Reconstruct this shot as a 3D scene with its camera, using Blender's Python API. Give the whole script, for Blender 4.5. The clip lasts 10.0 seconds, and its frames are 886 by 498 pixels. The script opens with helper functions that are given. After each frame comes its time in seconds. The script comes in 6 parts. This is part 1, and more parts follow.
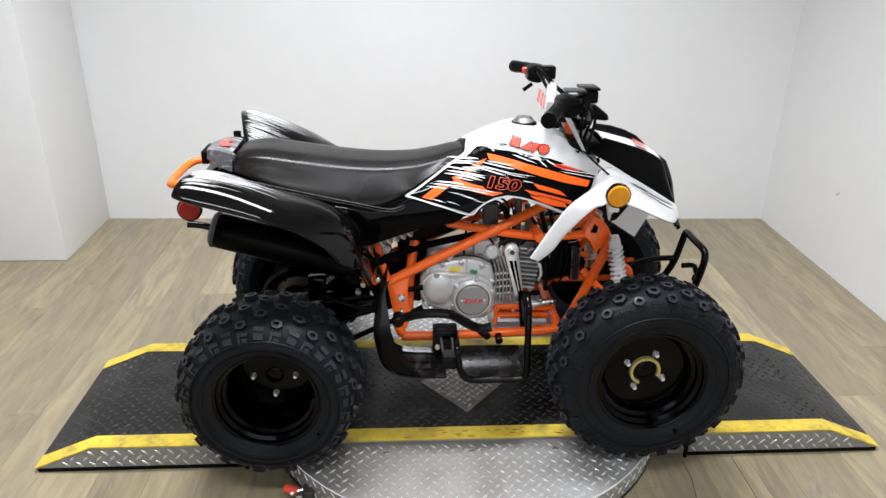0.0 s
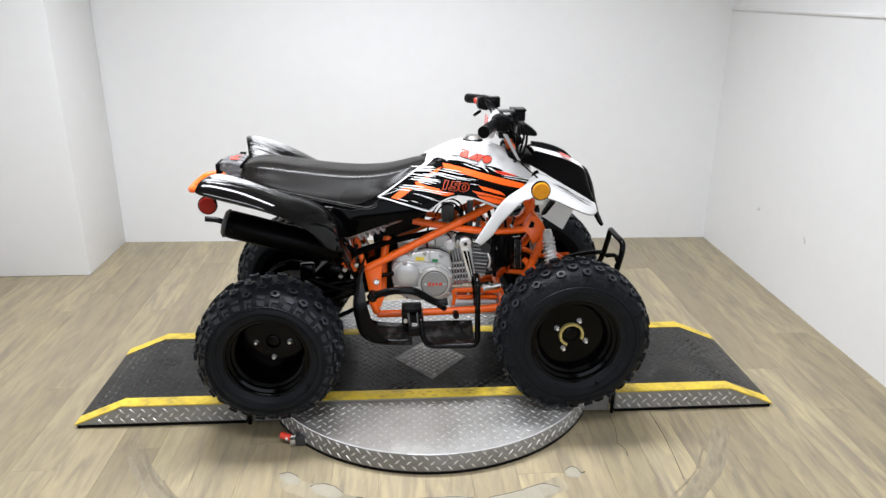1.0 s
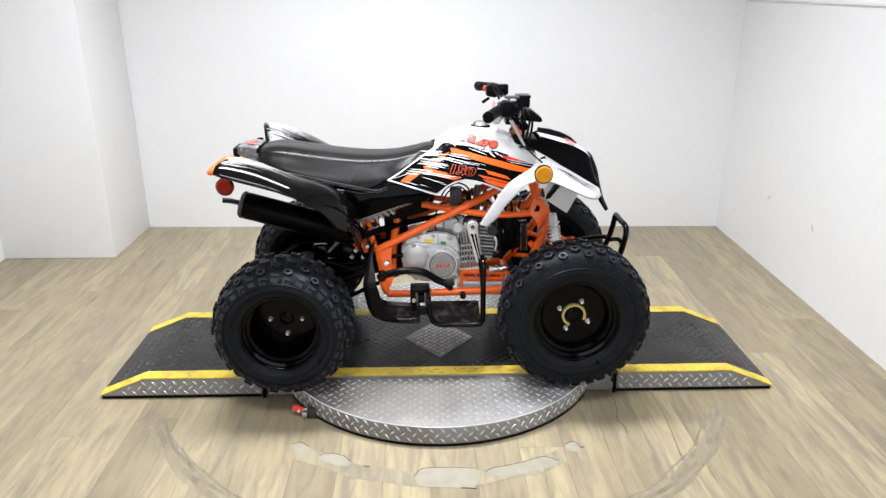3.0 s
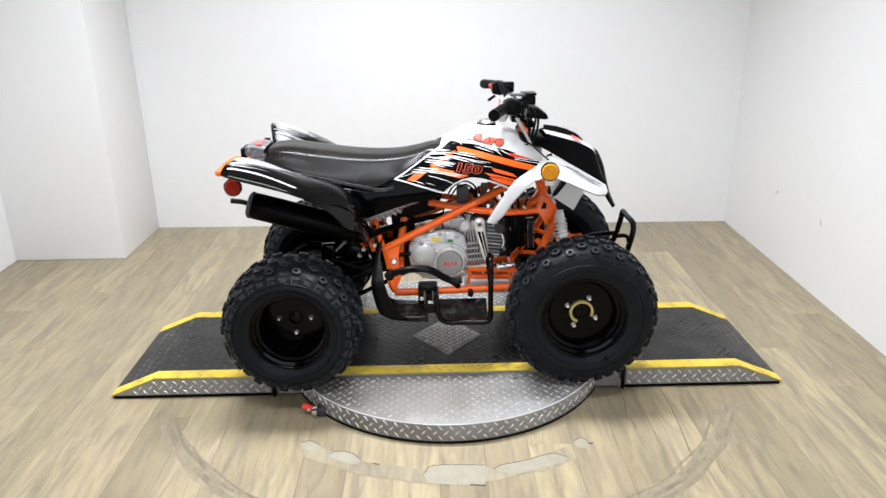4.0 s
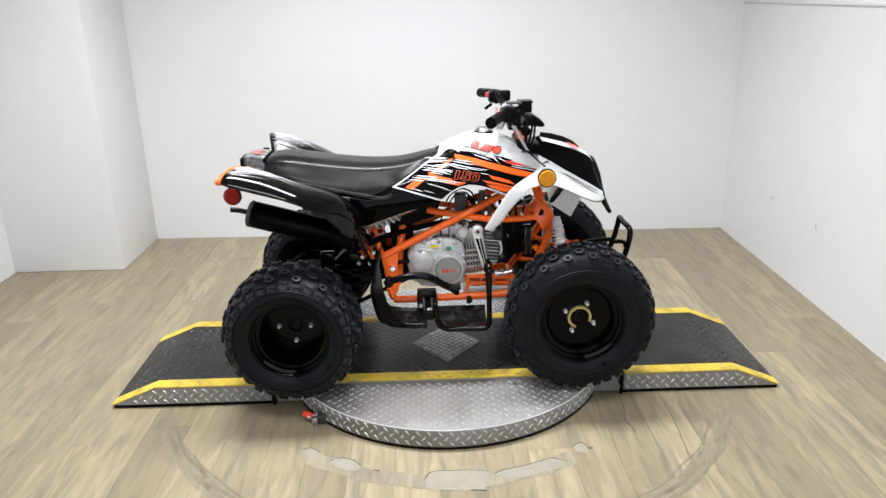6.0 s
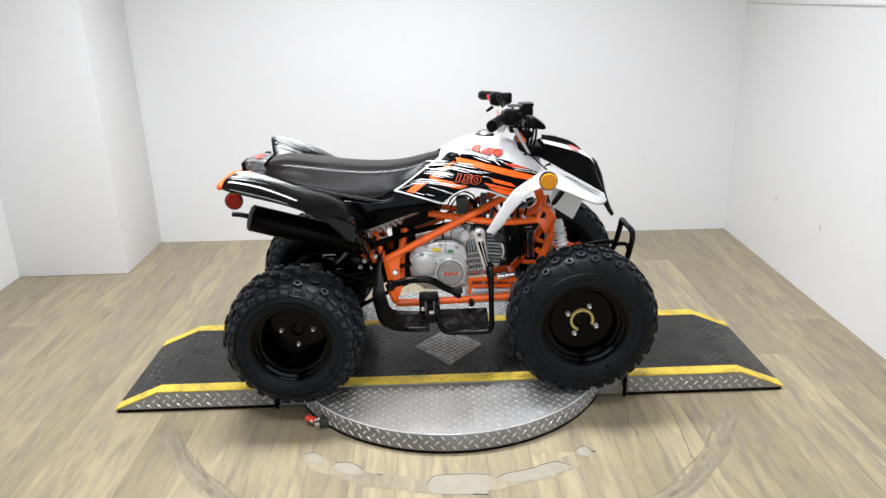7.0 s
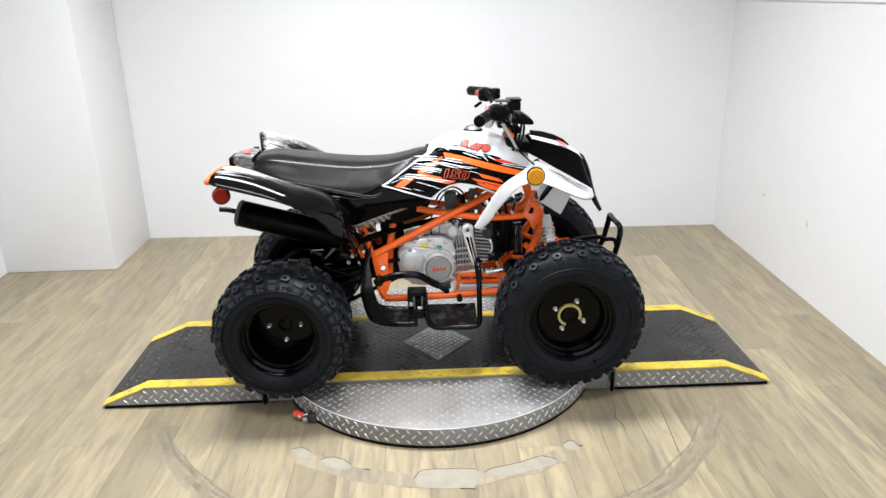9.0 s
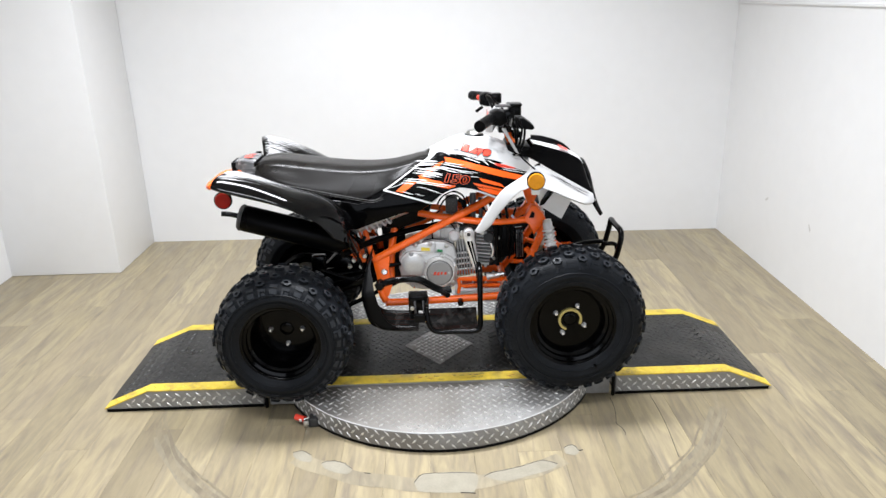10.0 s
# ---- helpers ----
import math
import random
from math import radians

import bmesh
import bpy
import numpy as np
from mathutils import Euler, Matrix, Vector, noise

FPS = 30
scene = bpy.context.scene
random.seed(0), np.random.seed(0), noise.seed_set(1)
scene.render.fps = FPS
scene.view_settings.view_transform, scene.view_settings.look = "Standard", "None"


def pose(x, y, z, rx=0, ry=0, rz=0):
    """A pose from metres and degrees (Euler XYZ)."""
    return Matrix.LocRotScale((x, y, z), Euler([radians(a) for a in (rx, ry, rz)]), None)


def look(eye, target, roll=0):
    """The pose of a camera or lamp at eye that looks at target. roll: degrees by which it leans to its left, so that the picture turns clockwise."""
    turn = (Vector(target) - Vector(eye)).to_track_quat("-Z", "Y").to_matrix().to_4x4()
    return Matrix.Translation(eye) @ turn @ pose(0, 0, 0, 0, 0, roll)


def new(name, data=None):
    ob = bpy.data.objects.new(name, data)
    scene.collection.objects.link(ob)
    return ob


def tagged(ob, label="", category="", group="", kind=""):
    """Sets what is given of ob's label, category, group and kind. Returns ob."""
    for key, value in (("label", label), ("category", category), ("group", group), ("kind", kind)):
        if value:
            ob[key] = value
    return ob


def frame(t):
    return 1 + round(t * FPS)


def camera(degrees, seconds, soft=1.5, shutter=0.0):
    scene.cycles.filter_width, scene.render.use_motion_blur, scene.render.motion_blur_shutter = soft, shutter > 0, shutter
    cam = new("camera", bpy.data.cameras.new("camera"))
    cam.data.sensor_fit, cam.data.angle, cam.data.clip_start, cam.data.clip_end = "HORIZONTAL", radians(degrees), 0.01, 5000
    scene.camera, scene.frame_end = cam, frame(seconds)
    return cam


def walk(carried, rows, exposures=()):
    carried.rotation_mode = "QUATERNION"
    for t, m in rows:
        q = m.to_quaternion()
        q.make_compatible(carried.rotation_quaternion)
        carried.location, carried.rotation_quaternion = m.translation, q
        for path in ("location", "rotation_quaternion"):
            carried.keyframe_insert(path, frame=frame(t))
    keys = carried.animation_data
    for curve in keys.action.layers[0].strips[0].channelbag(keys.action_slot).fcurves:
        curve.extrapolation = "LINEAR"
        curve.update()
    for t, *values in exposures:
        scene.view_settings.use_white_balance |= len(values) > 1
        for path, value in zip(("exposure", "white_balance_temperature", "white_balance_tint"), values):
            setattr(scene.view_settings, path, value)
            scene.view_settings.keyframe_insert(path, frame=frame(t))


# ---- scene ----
cam = camera(63.0, 10.0, soft=1.5)
PATH = [
    (0, (-0.18, -1.666, 1.399), (-0.075, 0.164, 0.6), 0.7),
    (0.3, (-0.105, -1.873, 1.395), (-0.012, -0.024, 0.637), 1.3),
    (0.5, (-0.057, -1.968, 1.403), (0.0, -0.124, 0.631), 1.4),
    (0.7, (-0.071, -2.082, 1.408), (-0.027, -0.211, 0.702), 0.3),
    (1, (-0.107, -2.192, 1.403), (0.012, -0.31, 0.736), 0.2),
    (1.2, (-0.140, -2.247, 1.392), (-0.011, -0.391, 0.658), 0.2),
    (1.5, (-0.151, -2.284, 1.397), (-0.026, -0.428, 0.662), 0.6),
    (1.7, (-0.134, -2.290, 1.395), (-0.023, -0.420, 0.694), 1.3),
    (2, (-0.106, -2.276, 1.402), (-0.075, -0.411, 0.682), -0.4),
    (2.5, (-0.068, -2.269, 1.401), (-0.022, -0.392, 0.71), -0.6),
    (2.7, (-0.062, -2.278, 1.398), (-0.004, -0.399, 0.713), 0.1),
    (3.8, (-0.053, -2.297, 1.395), (-0.019, -0.420, 0.707), -0.7),
    (4, (-0.054, -2.296, 1.402), (-0.022, -0.42, 0.71), -0.8),
    (4.5, (-0.047, -2.308, 1.398), (-0.007, -0.429, 0.716), -1.1),
    (5, (-0.049, -2.307, 1.398), (0.004, -0.428, 0.714), -1.1),
    (5.5, (-0.051, -2.302, 1.4), (-0.018, -0.422, 0.72), -1.3),
    (5.7, (-0.059, -2.311, 1.396), (-0.018, -0.427, 0.725), -1.2),
    (6.8, (-0.054, -2.322, 1.396), (-0.026, -0.434, 0.736), -1.4),
    (7, (-0.048, -2.312, 1.402), (-0.021, -0.425, 0.741), -1.6),
    (7.5, (-0.046, -2.32, 1.399), (-0.016, -0.43, 0.744), -1.6),
    (8, (-0.049, -2.322, 1.401), (-0.02, -0.433, 0.743), -1.5),
    (8.5, (-0.045, -2.319, 1.401), (-0.009, -0.434, 0.732), -1.3),
    (9, (-0.032, -2.316, 1.397), (0.015, -0.432, 0.727), -1.4),
    (9.5, (-0.026, -2.32, 1.402), (0.01, -0.432, 0.742), -1.6),
    (10, (-0.017, -2.322, 1.404), (0.016, -0.435, 0.742), -1.5),
]
EXPOSURES = [(0.0, -0.25), (0.5, -0.24), (1.0, -0.2), (2.0, -0.03), (2.5, -0.02), (4.0, -0.03), (4.5, -0.10), (5.5, -0.17), (7.0, -0.13), (7.5, -0.05), (8.5, 0.0), (9.5, 0.0), (10.0, -0.02)]
walk(cam, [(t, look(eye, target, roll)) for t, eye, target, roll in PATH], EXPOSURES)

# ---- light: ceiling lamps over and behind the camera's side of the bay ----
world = bpy.data.worlds.new("world")
world.use_nodes = True
world.node_tree.nodes["Background"].inputs[0].default_value = (0.9, 0.95, 1.0, 1)
world.node_tree.nodes["Background"].inputs[1].default_value = 0.3
scene.world = world


def ceiling_lamp(x, y, z, sx, sy, watts, aim, spread=150):
    data = bpy.data.lights.new("ceiling_lamp", "AREA")
    data.shape, data.size, data.size_y = "RECTANGLE", sx, sy
    data.energy, data.spread = watts, radians(spread)
    data.color = (0.96, 0.99, 1.05)
    ob = new("ceiling_lamp", data)
    ob.matrix_world = look((x, y, z), aim)
    return ob


ceiling_lamp(-0.25, 0.25, 2.74, 1.7, 0.35, 81, (-0.25, 0.25, 0), 132)
ceiling_lamp(-0.25, -1.6, 2.74, 1.7, 0.35, 44, (-0.25, -1.6, 0), 150)
# Added lamp: daylight assumed from an unseen opening, to light faces towards the camera.
daylight = bpy.data.lights.new("assumed_front_daylight", "AREA")
daylight.shape, daylight.size, daylight.size_y = "RECTANGLE", 2.6, 1.9
daylight.energy, daylight.color = 37, (0.90, 0.97, 1.10)
new("assumed_front_daylight", daylight).matrix_world = look((-0.25, -4.54, 1.25), (-0.25, 0.0, 1.25))


from mathutils.bvhtree import BVHTree


# ---- materials ----
def material(name, base, rough=0.5, metal=0.0, vary=0.12, scale=8.0, bump=0.0, bump_scale=200.0,
             stretch=(1, 1, 1), per_piece=0.0, tint=None, coat=0.0, second=None, spread=(0.45, 0.6), spec=0.5, swirl=0.0, ior=1.5):
    """A principled surface with variation at two scales, optional second colour in patches and fine relief."""
    mat = bpy.data.materials.new(name)
    mat.use_nodes = True
    nt = mat.node_tree
    b = nt.nodes["Principled BSDF"]
    b.inputs["Roughness"].default_value = rough
    b.inputs["Metallic"].default_value = metal
    b.inputs["Coat Weight"].default_value = coat
    b.inputs["Specular IOR Level"].default_value = spec
    b.inputs["IOR"].default_value = ior
    b.inputs["Coat Roughness"].default_value = 0.08
    coord = nt.nodes.new("ShaderNodeTexCoord")
    mapping = nt.nodes.new("ShaderNodeMapping")
    mapping.inputs["Scale"].default_value = stretch
    nt.links.new(coord.outputs["Object"], mapping.inputs["Vector"])

    def grain(s, detail=4.0):
        n = nt.nodes.new("ShaderNodeTexNoise")
        n.inputs["Scale"].default_value = s
        n.inputs["Detail"].default_value = detail
        n.inputs["Distortion"].default_value = swirl
        nt.links.new(mapping.outputs["Vector"], n.inputs["Vector"])
        return n

    big, small = grain(scale), grain(scale * 9, 6.0)
    colour = nt.nodes.new("ShaderNodeRGB")
    colour.outputs[0].default_value = (*base, 1)
    out = colour.outputs[0]
    if second:
        ramp = nt.nodes.new("ShaderNodeValToRGB")
        ramp.color_ramp.elements[0].position, ramp.color_ramp.elements[1].position = spread
        nt.links.new(grain(scale * 2.3, 8.0).outputs["Fac"], ramp.inputs["Fac"])
        mix = nt.nodes.new("ShaderNodeMix")
        mix.data_type = "RGBA"
        nt.links.new(ramp.outputs["Color"], mix.inputs["Factor"])
        nt.links.new(out, mix.inputs["A"])
        mix.inputs["B"].default_value = (*second, 1)
        out = mix.outputs["Result"]
    if tint:
        piece_info = nt.nodes.new("ShaderNodeObjectInfo")
        turn = nt.nodes.new("ShaderNodeMath")
        turn.operation = "MULTIPLY"
        turn.inputs[1].default_value = 7.31
        nt.links.new(piece_info.outputs["Random"], turn.inputs[0])
        wrap = nt.nodes.new("ShaderNodeMath")
        wrap.operation = "FRACT"
        nt.links.new(turn.outputs[0], wrap.inputs[0])
        amount = nt.nodes.new("ShaderNodeMapRange")
        amount.inputs["From Min"].default_value, amount.inputs["To Max"].default_value = 0.3, 0.55
        nt.links.new(wrap.outputs[0], amount.inputs["Value"])
        blend = nt.nodes.new("ShaderNodeMix")
        blend.data_type = "RGBA"
        nt.links.new(amount.outputs["Result"], blend.inputs["Factor"])
        nt.links.new(out, blend.inputs["A"])
        blend.inputs["B"].default_value = (*tint, 1)
        out = blend.outputs["Result"]
    hsv = nt.nodes.new("ShaderNodeHueSaturation")
    nt.links.new(out, hsv.inputs["Color"])
    total = nt.nodes.new("ShaderNodeMath")
    total.operation = "ADD"
    nt.links.new(big.outputs["Fac"], total.inputs[0])
    nt.links.new(small.outputs["Fac"], total.inputs[1])
    span = nt.nodes.new("ShaderNodeMapRange")
    span.inputs["From Min"].default_value, span.inputs["From Max"].default_value = 0.6, 1.4
    span.inputs["To Min"].default_value, span.inputs["To Max"].default_value = 1 - vary, 1 + vary
    nt.links.new(total.outputs[0], span.inputs["Value"])
    value = span.outputs["Result"]
    if per_piece:
        info = nt.nodes.new("ShaderNodeObjectInfo")
        piece = nt.nodes.new("ShaderNodeMapRange")
        piece.inputs["To Min"].default_value, piece.inputs["To Max"].default_value = 1 - per_piece, 1 + per_piece
        nt.links.new(info.outputs["Random"], piece.inputs["Value"])
        product = nt.nodes.new("ShaderNodeMath")
        product.operation = "MULTIPLY"
        nt.links.new(value, product.inputs[0])
        nt.links.new(piece.outputs["Result"], product.inputs[1])
        value = product.outputs[0]
        shift = nt.nodes.new("ShaderNodeVectorMath")
        shift.operation = "ADD"
        away = nt.nodes.new("ShaderNodeVectorMath")
        away.operation = "SCALE"
        away.inputs[0].default_value = (7.3, 3.1, 5.7)
        nt.links.new(info.outputs["Random"], away.inputs["Scale"])
        nt.links.new(coord.outputs["Object"], shift.inputs[0])
        nt.links.new(away.outputs[0], shift.inputs[1])
        nt.links.new(shift.outputs[0], mapping.inputs["Vector"])
    nt.links.new(value, hsv.inputs["Value"])
    nt.links.new(hsv.outputs["Color"], b.inputs["Base Color"])
    rr = nt.nodes.new("ShaderNodeMapRange")
    rr.inputs["From Min"].default_value, rr.inputs["From Max"].default_value = 0.35, 0.65
    rr.inputs["To Min"].default_value, rr.inputs["To Max"].default_value = max(0.02, rough * 0.8), min(1, rough * 1.2)
    nt.links.new(big.outputs["Fac"], rr.inputs["Value"])
    nt.links.new(rr.outputs["Result"], b.inputs["Roughness"])
    if bump:
        bm_node = nt.nodes.new("ShaderNodeBump")
        bm_node.inputs["Strength"].default_value = bump
        bm_node.inputs["Distance"].default_value = 0.001
        nt.links.new(grain(bump_scale, 3.0).outputs["Fac"], bm_node.inputs["Height"])
        nt.links.new(bm_node.outputs["Normal"], b.inputs["Normal"])
    return mat


# Grey chosen for the unseen front wall, to cut fill light and reflections.
FRONT_GREY = material("unseen_wall_grey", (0.16, 0.16, 0.165), 0.6, vary=0.08, scale=2)
PAINT = material("wall_paint", (0.8, 0.8, 0.8), 0.55, vary=0.02, scale=1.5, bump=0.15, bump_scale=120)
CEILING = material("ceiling_paint", (0.78, 0.77, 0.75), 0.8, vary=0.03, scale=2)
PLANK = material("vinyl_plank", (0.352, 0.293, 0.178), 0.36, vary=0.14, scale=2.6, stretch=(5.0, 0.62, 1), per_piece=0.13, tint=(0.230, 0.188, 0.126),
                 second=(0.205, 0.172, 0.124), spread=(0.38, 0.72), bump=0.06, bump_scale=60, swirl=1.1)
GROUT = material("floor_base", (0.17, 0.14, 0.10), 0.8)
SCUFF = material("floor_scuff", (0.262, 0.221, 0.148), 0.36, vary=0.16, scale=2.6, stretch=(3.4, 0.62, 1), per_piece=0.12,
                 second=(0.165, 0.136, 0.096), spread=(0.38, 0.72), bump=0.06, bump_scale=60, swirl=1.1)
WORN = material("bare_floor_patch", (0.300, 0.274, 0.212), 0.5, vary=0.16, scale=25)
HAZE = material("rubbed_floor", (0.300, 0.258, 0.176), 0.36, vary=0.14, scale=2.6, stretch=(3.4, 0.62, 1), per_piece=0.12,
                 second=(0.20, 0.172, 0.128), spread=(0.38, 0.72), bump=0.06, bump_scale=60, swirl=1.1)
SMUDGE = material("wall_smudge", (0.60, 0.59, 0.57), 0.6, vary=0.1, scale=60)
CRACK = material("dark_crack", (0.06, 0.055, 0.05), 0.7)
ALU = material("diamond_plate_aluminium", (0.305, 0.303, 0.296), 0.62, 0.5, vary=0.16, scale=6,
               second=(0.262, 0.254, 0.242), spread=(0.46, 0.72), bump=0.2)


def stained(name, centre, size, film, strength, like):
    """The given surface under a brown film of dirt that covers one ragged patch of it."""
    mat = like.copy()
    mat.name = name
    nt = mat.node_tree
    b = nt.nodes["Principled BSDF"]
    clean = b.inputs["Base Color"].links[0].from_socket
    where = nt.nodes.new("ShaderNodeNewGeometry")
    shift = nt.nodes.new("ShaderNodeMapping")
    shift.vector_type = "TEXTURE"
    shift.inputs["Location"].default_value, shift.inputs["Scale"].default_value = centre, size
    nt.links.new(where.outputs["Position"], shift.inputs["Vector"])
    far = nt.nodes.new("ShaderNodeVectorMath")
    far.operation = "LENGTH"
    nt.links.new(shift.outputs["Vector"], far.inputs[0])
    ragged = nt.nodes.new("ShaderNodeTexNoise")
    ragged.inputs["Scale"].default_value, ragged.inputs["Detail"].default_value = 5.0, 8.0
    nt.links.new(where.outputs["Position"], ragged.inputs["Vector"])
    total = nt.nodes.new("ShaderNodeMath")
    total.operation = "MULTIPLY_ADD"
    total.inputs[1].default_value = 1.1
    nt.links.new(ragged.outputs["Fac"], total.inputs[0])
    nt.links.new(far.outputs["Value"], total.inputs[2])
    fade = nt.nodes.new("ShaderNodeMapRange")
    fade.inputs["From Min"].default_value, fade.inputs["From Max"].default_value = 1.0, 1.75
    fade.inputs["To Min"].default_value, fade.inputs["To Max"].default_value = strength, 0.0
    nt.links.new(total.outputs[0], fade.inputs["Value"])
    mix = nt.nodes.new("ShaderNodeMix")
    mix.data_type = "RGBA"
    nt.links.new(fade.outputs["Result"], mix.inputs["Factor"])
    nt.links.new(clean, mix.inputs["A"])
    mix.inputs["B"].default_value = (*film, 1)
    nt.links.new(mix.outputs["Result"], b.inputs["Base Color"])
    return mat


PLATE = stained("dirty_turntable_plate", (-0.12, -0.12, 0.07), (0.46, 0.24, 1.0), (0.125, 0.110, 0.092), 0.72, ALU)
LUGS = material("worn_plate_lugs", (0.72, 0.72, 0.71), 0.32, 0.7, vary=0.25, scale=14)
# The paler patches put both wear and grey sheen into the deck's colour.
DECK = material("black_grip_paint", (0.0055, 0.0053, 0.005), 0.3, vary=0.4, scale=4, second=(0.026, 0.025, 0.023),
                spread=(0.46, 0.70), bump=0.3, bump_scale=300, ior=1.38)
DECKLUG = material("worn_black_lugs", (0.020, 0.0195, 0.019), 0.34, vary=0.5, scale=12, second=(0.075, 0.073, 0.07), spread=(0.46, 0.66))
YELLOW = material("yellow_safety_paint", (0.68, 0.495, 0.05), 0.45, vary=0.25, scale=7, second=(0.26, 0.19, 0.05),
                  spread=(0.50, 0.76))
RUBBER = material("tyre_rubber", (0.0078, 0.0091, 0.0113), 0.44, vary=0.45, scale=14, bump=0.25, bump_scale=240, spec=0.3, ior=1.28)
# Paler rubber for knob tops: overhead light and sheen put into the colour.
KNOB = material("lit_knob_rubber", (0.019, 0.0215, 0.0258), 0.42, vary=0.5, scale=22, bump=0.2, bump_scale=240, ior=1.32)
RIM = material("black_rim_paint", (0.0006, 0.0006, 0.0007), 0.12, vary=0.2, ior=1.22)
BLACK = material("black_gloss_plastic", (0.0015, 0.0015, 0.0016), 0.06, vary=0.15, ior=1.16)
MATTE = material("black_textured_plastic", (0.003, 0.003, 0.0032), 0.32, vary=0.2, bump=0.3, bump_scale=400, ior=1.17)
STEEL = material("black_coated_steel", (0.0016, 0.0016, 0.0016), 0.14, vary=0.2, ior=1.24)
HEAT = material("muffler_black", (0.0016, 0.0016, 0.0018), 0.32, vary=0.2, ior=1.15)
SEAT = material("seat_vinyl", (0.0074, 0.0066, 0.006), 0.3, vary=0.1, scale=6, bump=0.2, bump_scale=500, ior=1.3)
WHITE = material("white_gloss_plastic", (0.53, 0.53, 0.53), 0.2, vary=0.02, spec=0.4)
# White raised above the fenders': missing light on the flap put into its colour.
FLAP = material("brightened_white_plastic", (0.82, 0.82, 0.81), 0.4, vary=0.03)
ORANGE = material("orange_powder_coat", (0.97, 0.143, 0.011), 0.28, vary=0.06, spec=0.4)
STRIPE = material("orange_sticker", (0.92, 0.115, 0.010), 0.3, vary=0.03, spec=0.3)
RED = material("red_sticker", (0.72, 0.055, 0.03), 0.25, vary=0.03, coat=0.4)
STICKER = material("black_sticker", (0.0015, 0.0015, 0.0016), 0.2, vary=0.05, ior=1.14)
FIGURE = material("dull_orange_print", (0.40, 0.043, 0.009), 0.3, vary=0.1, spec=0.3)
GLOSSY = material("smoked_black_tray", (0.004, 0.0037, 0.0034), 0.13, vary=0.5, scale=14, second=(0.022, 0.020, 0.019), spread=(0.50, 0.72), ior=1.3)
# Orange darkened to carry shade in the guard slots; also colours rusty scuffs.
SHADE_AND_RUST = material("shaded_orange_and_rust", (0.30, 0.045, 0.012), 0.45, vary=0.3, scale=40)
DARKCAST = material("dark_cast_metal", (0.045, 0.045, 0.046), 0.42, 0.4, vary=0.15, scale=30)
CENTRE = material("speckled_worn_plate", (0.23, 0.22, 0.21), 0.45, 0.3, vary=0.3, scale=16, second=(0.36, 0.35, 0.34), spread=(0.44, 0.66), bump=0.3, bump_scale=200)
PRINT = material("grey_print", (0.09, 0.088, 0.085), 0.3, vary=0.3, scale=50)
PIPING = material("pale_piping", (0.42, 0.42, 0.42), 0.3, vary=0.1)
WHITEST = material("white_sticker", (0.8, 0.8, 0.8), 0.3, vary=0.02, spec=0.3)
CAST = material("cast_aluminium", (0.64, 0.64, 0.635), 0.36, 0.4, vary=0.12, scale=20, bump=0.3, bump_scale=420)
COVER = material("engine_cover_grey", (0.33, 0.33, 0.33), 0.4, 0.3, vary=0.05, scale=20)
CHROME = material("chrome", (0.9, 0.9, 0.9), 0.22, 0.6, vary=0.04)
ZINC = material("zinc_plate", (0.6, 0.6, 0.58), 0.3, 1.0, vary=0.1, scale=40)
BRASS = material("yellow_passivated_steel", (0.5, 0.42, 0.16), 0.35, 0.6, vary=0.15, scale=30)
AMBER = material("amber_reflector", (0.62, 0.25, 0.012), 0.15, vary=0.2, scale=60, spec=0.5)
REDLENS = material("red_reflector", (0.26, 0.010, 0.006), 0.12, vary=0.2, scale=60, spec=0.5)
GREYTUBE = material("grey_rubber", (0.075, 0.075, 0.078), 0.5, vary=0.15, scale=20)
LABEL = material("yellow_label", (0.8, 0.62, 0.06), 0.4, vary=0.03)
COWL = material("tail_print", (0.10, 0.10, 0.105), 0.25, vary=0.3, scale=5, stretch=(1, 7, 7), second=(0.42, 0.42, 0.42), spread=(0.55, 0.75), spec=0.4)
SPRING = material("spring_white_paint", (0.62, 0.62, 0.63), 0.3, vary=0.05, coat=0.4)


FENDER = material("black_gloss_fender", (0.001, 0.001, 0.0011), 0.05, vary=0.15, ior=1.34)


# ---- builders ----
DRAW_IN = {"by": None}


def draw_in(bm):
    """Sets a part of the machine further in towards its middle, and a little lower and larger, by a share that may grow
    with height; both flanks alike."""
    for v in bm.verts:
        x, y, z = v.co
        f = DRAW_IN["by"](z)
        d = abs(y - MID)
        d2 = max(min(d, 0.010), d - f * (2.307 + MID - d))
        v.co = (x + f * (x + 0.049), MID + (d2 if y > MID else -d2), z - f * (1.398 - z))


def part(name, bm, mat, parent=None, label="", angle=35, at=None):
    """Links a bmesh as one mesh object; under a parent it keeps its place in the world."""
    if DRAW_IN["by"] and at is None:
        draw_in(bm)
    bmesh.ops.recalc_face_normals(bm, faces=bm.faces)
    me = bpy.data.meshes.new(name)
    for f in bm.faces:
        f.smooth = True
    bm.to_mesh(me)
    bm.free()
    me.set_sharp_from_angle(angle=radians(angle))
    me.materials.append(mat)
    ob = new(name, me)
    if at is not None:
        ob.matrix_basis = at
    if parent:
        ob.parent = parent
        ob.matrix_parent_inverse = parent.matrix_basis.inverted() if parent.parent is None else (
            parent.parent.matrix_basis @ parent.matrix_parent_inverse @ parent.matrix_basis).inverted()
    return tagged(ob, label)


def thing(name, where, label, category, group="", kind=""):
    ob = new(name)
    ob.empty_display_size = 0.05
    ob.matrix_basis = Matrix.Translation(where)
    return tagged(ob, label, category, group, kind)


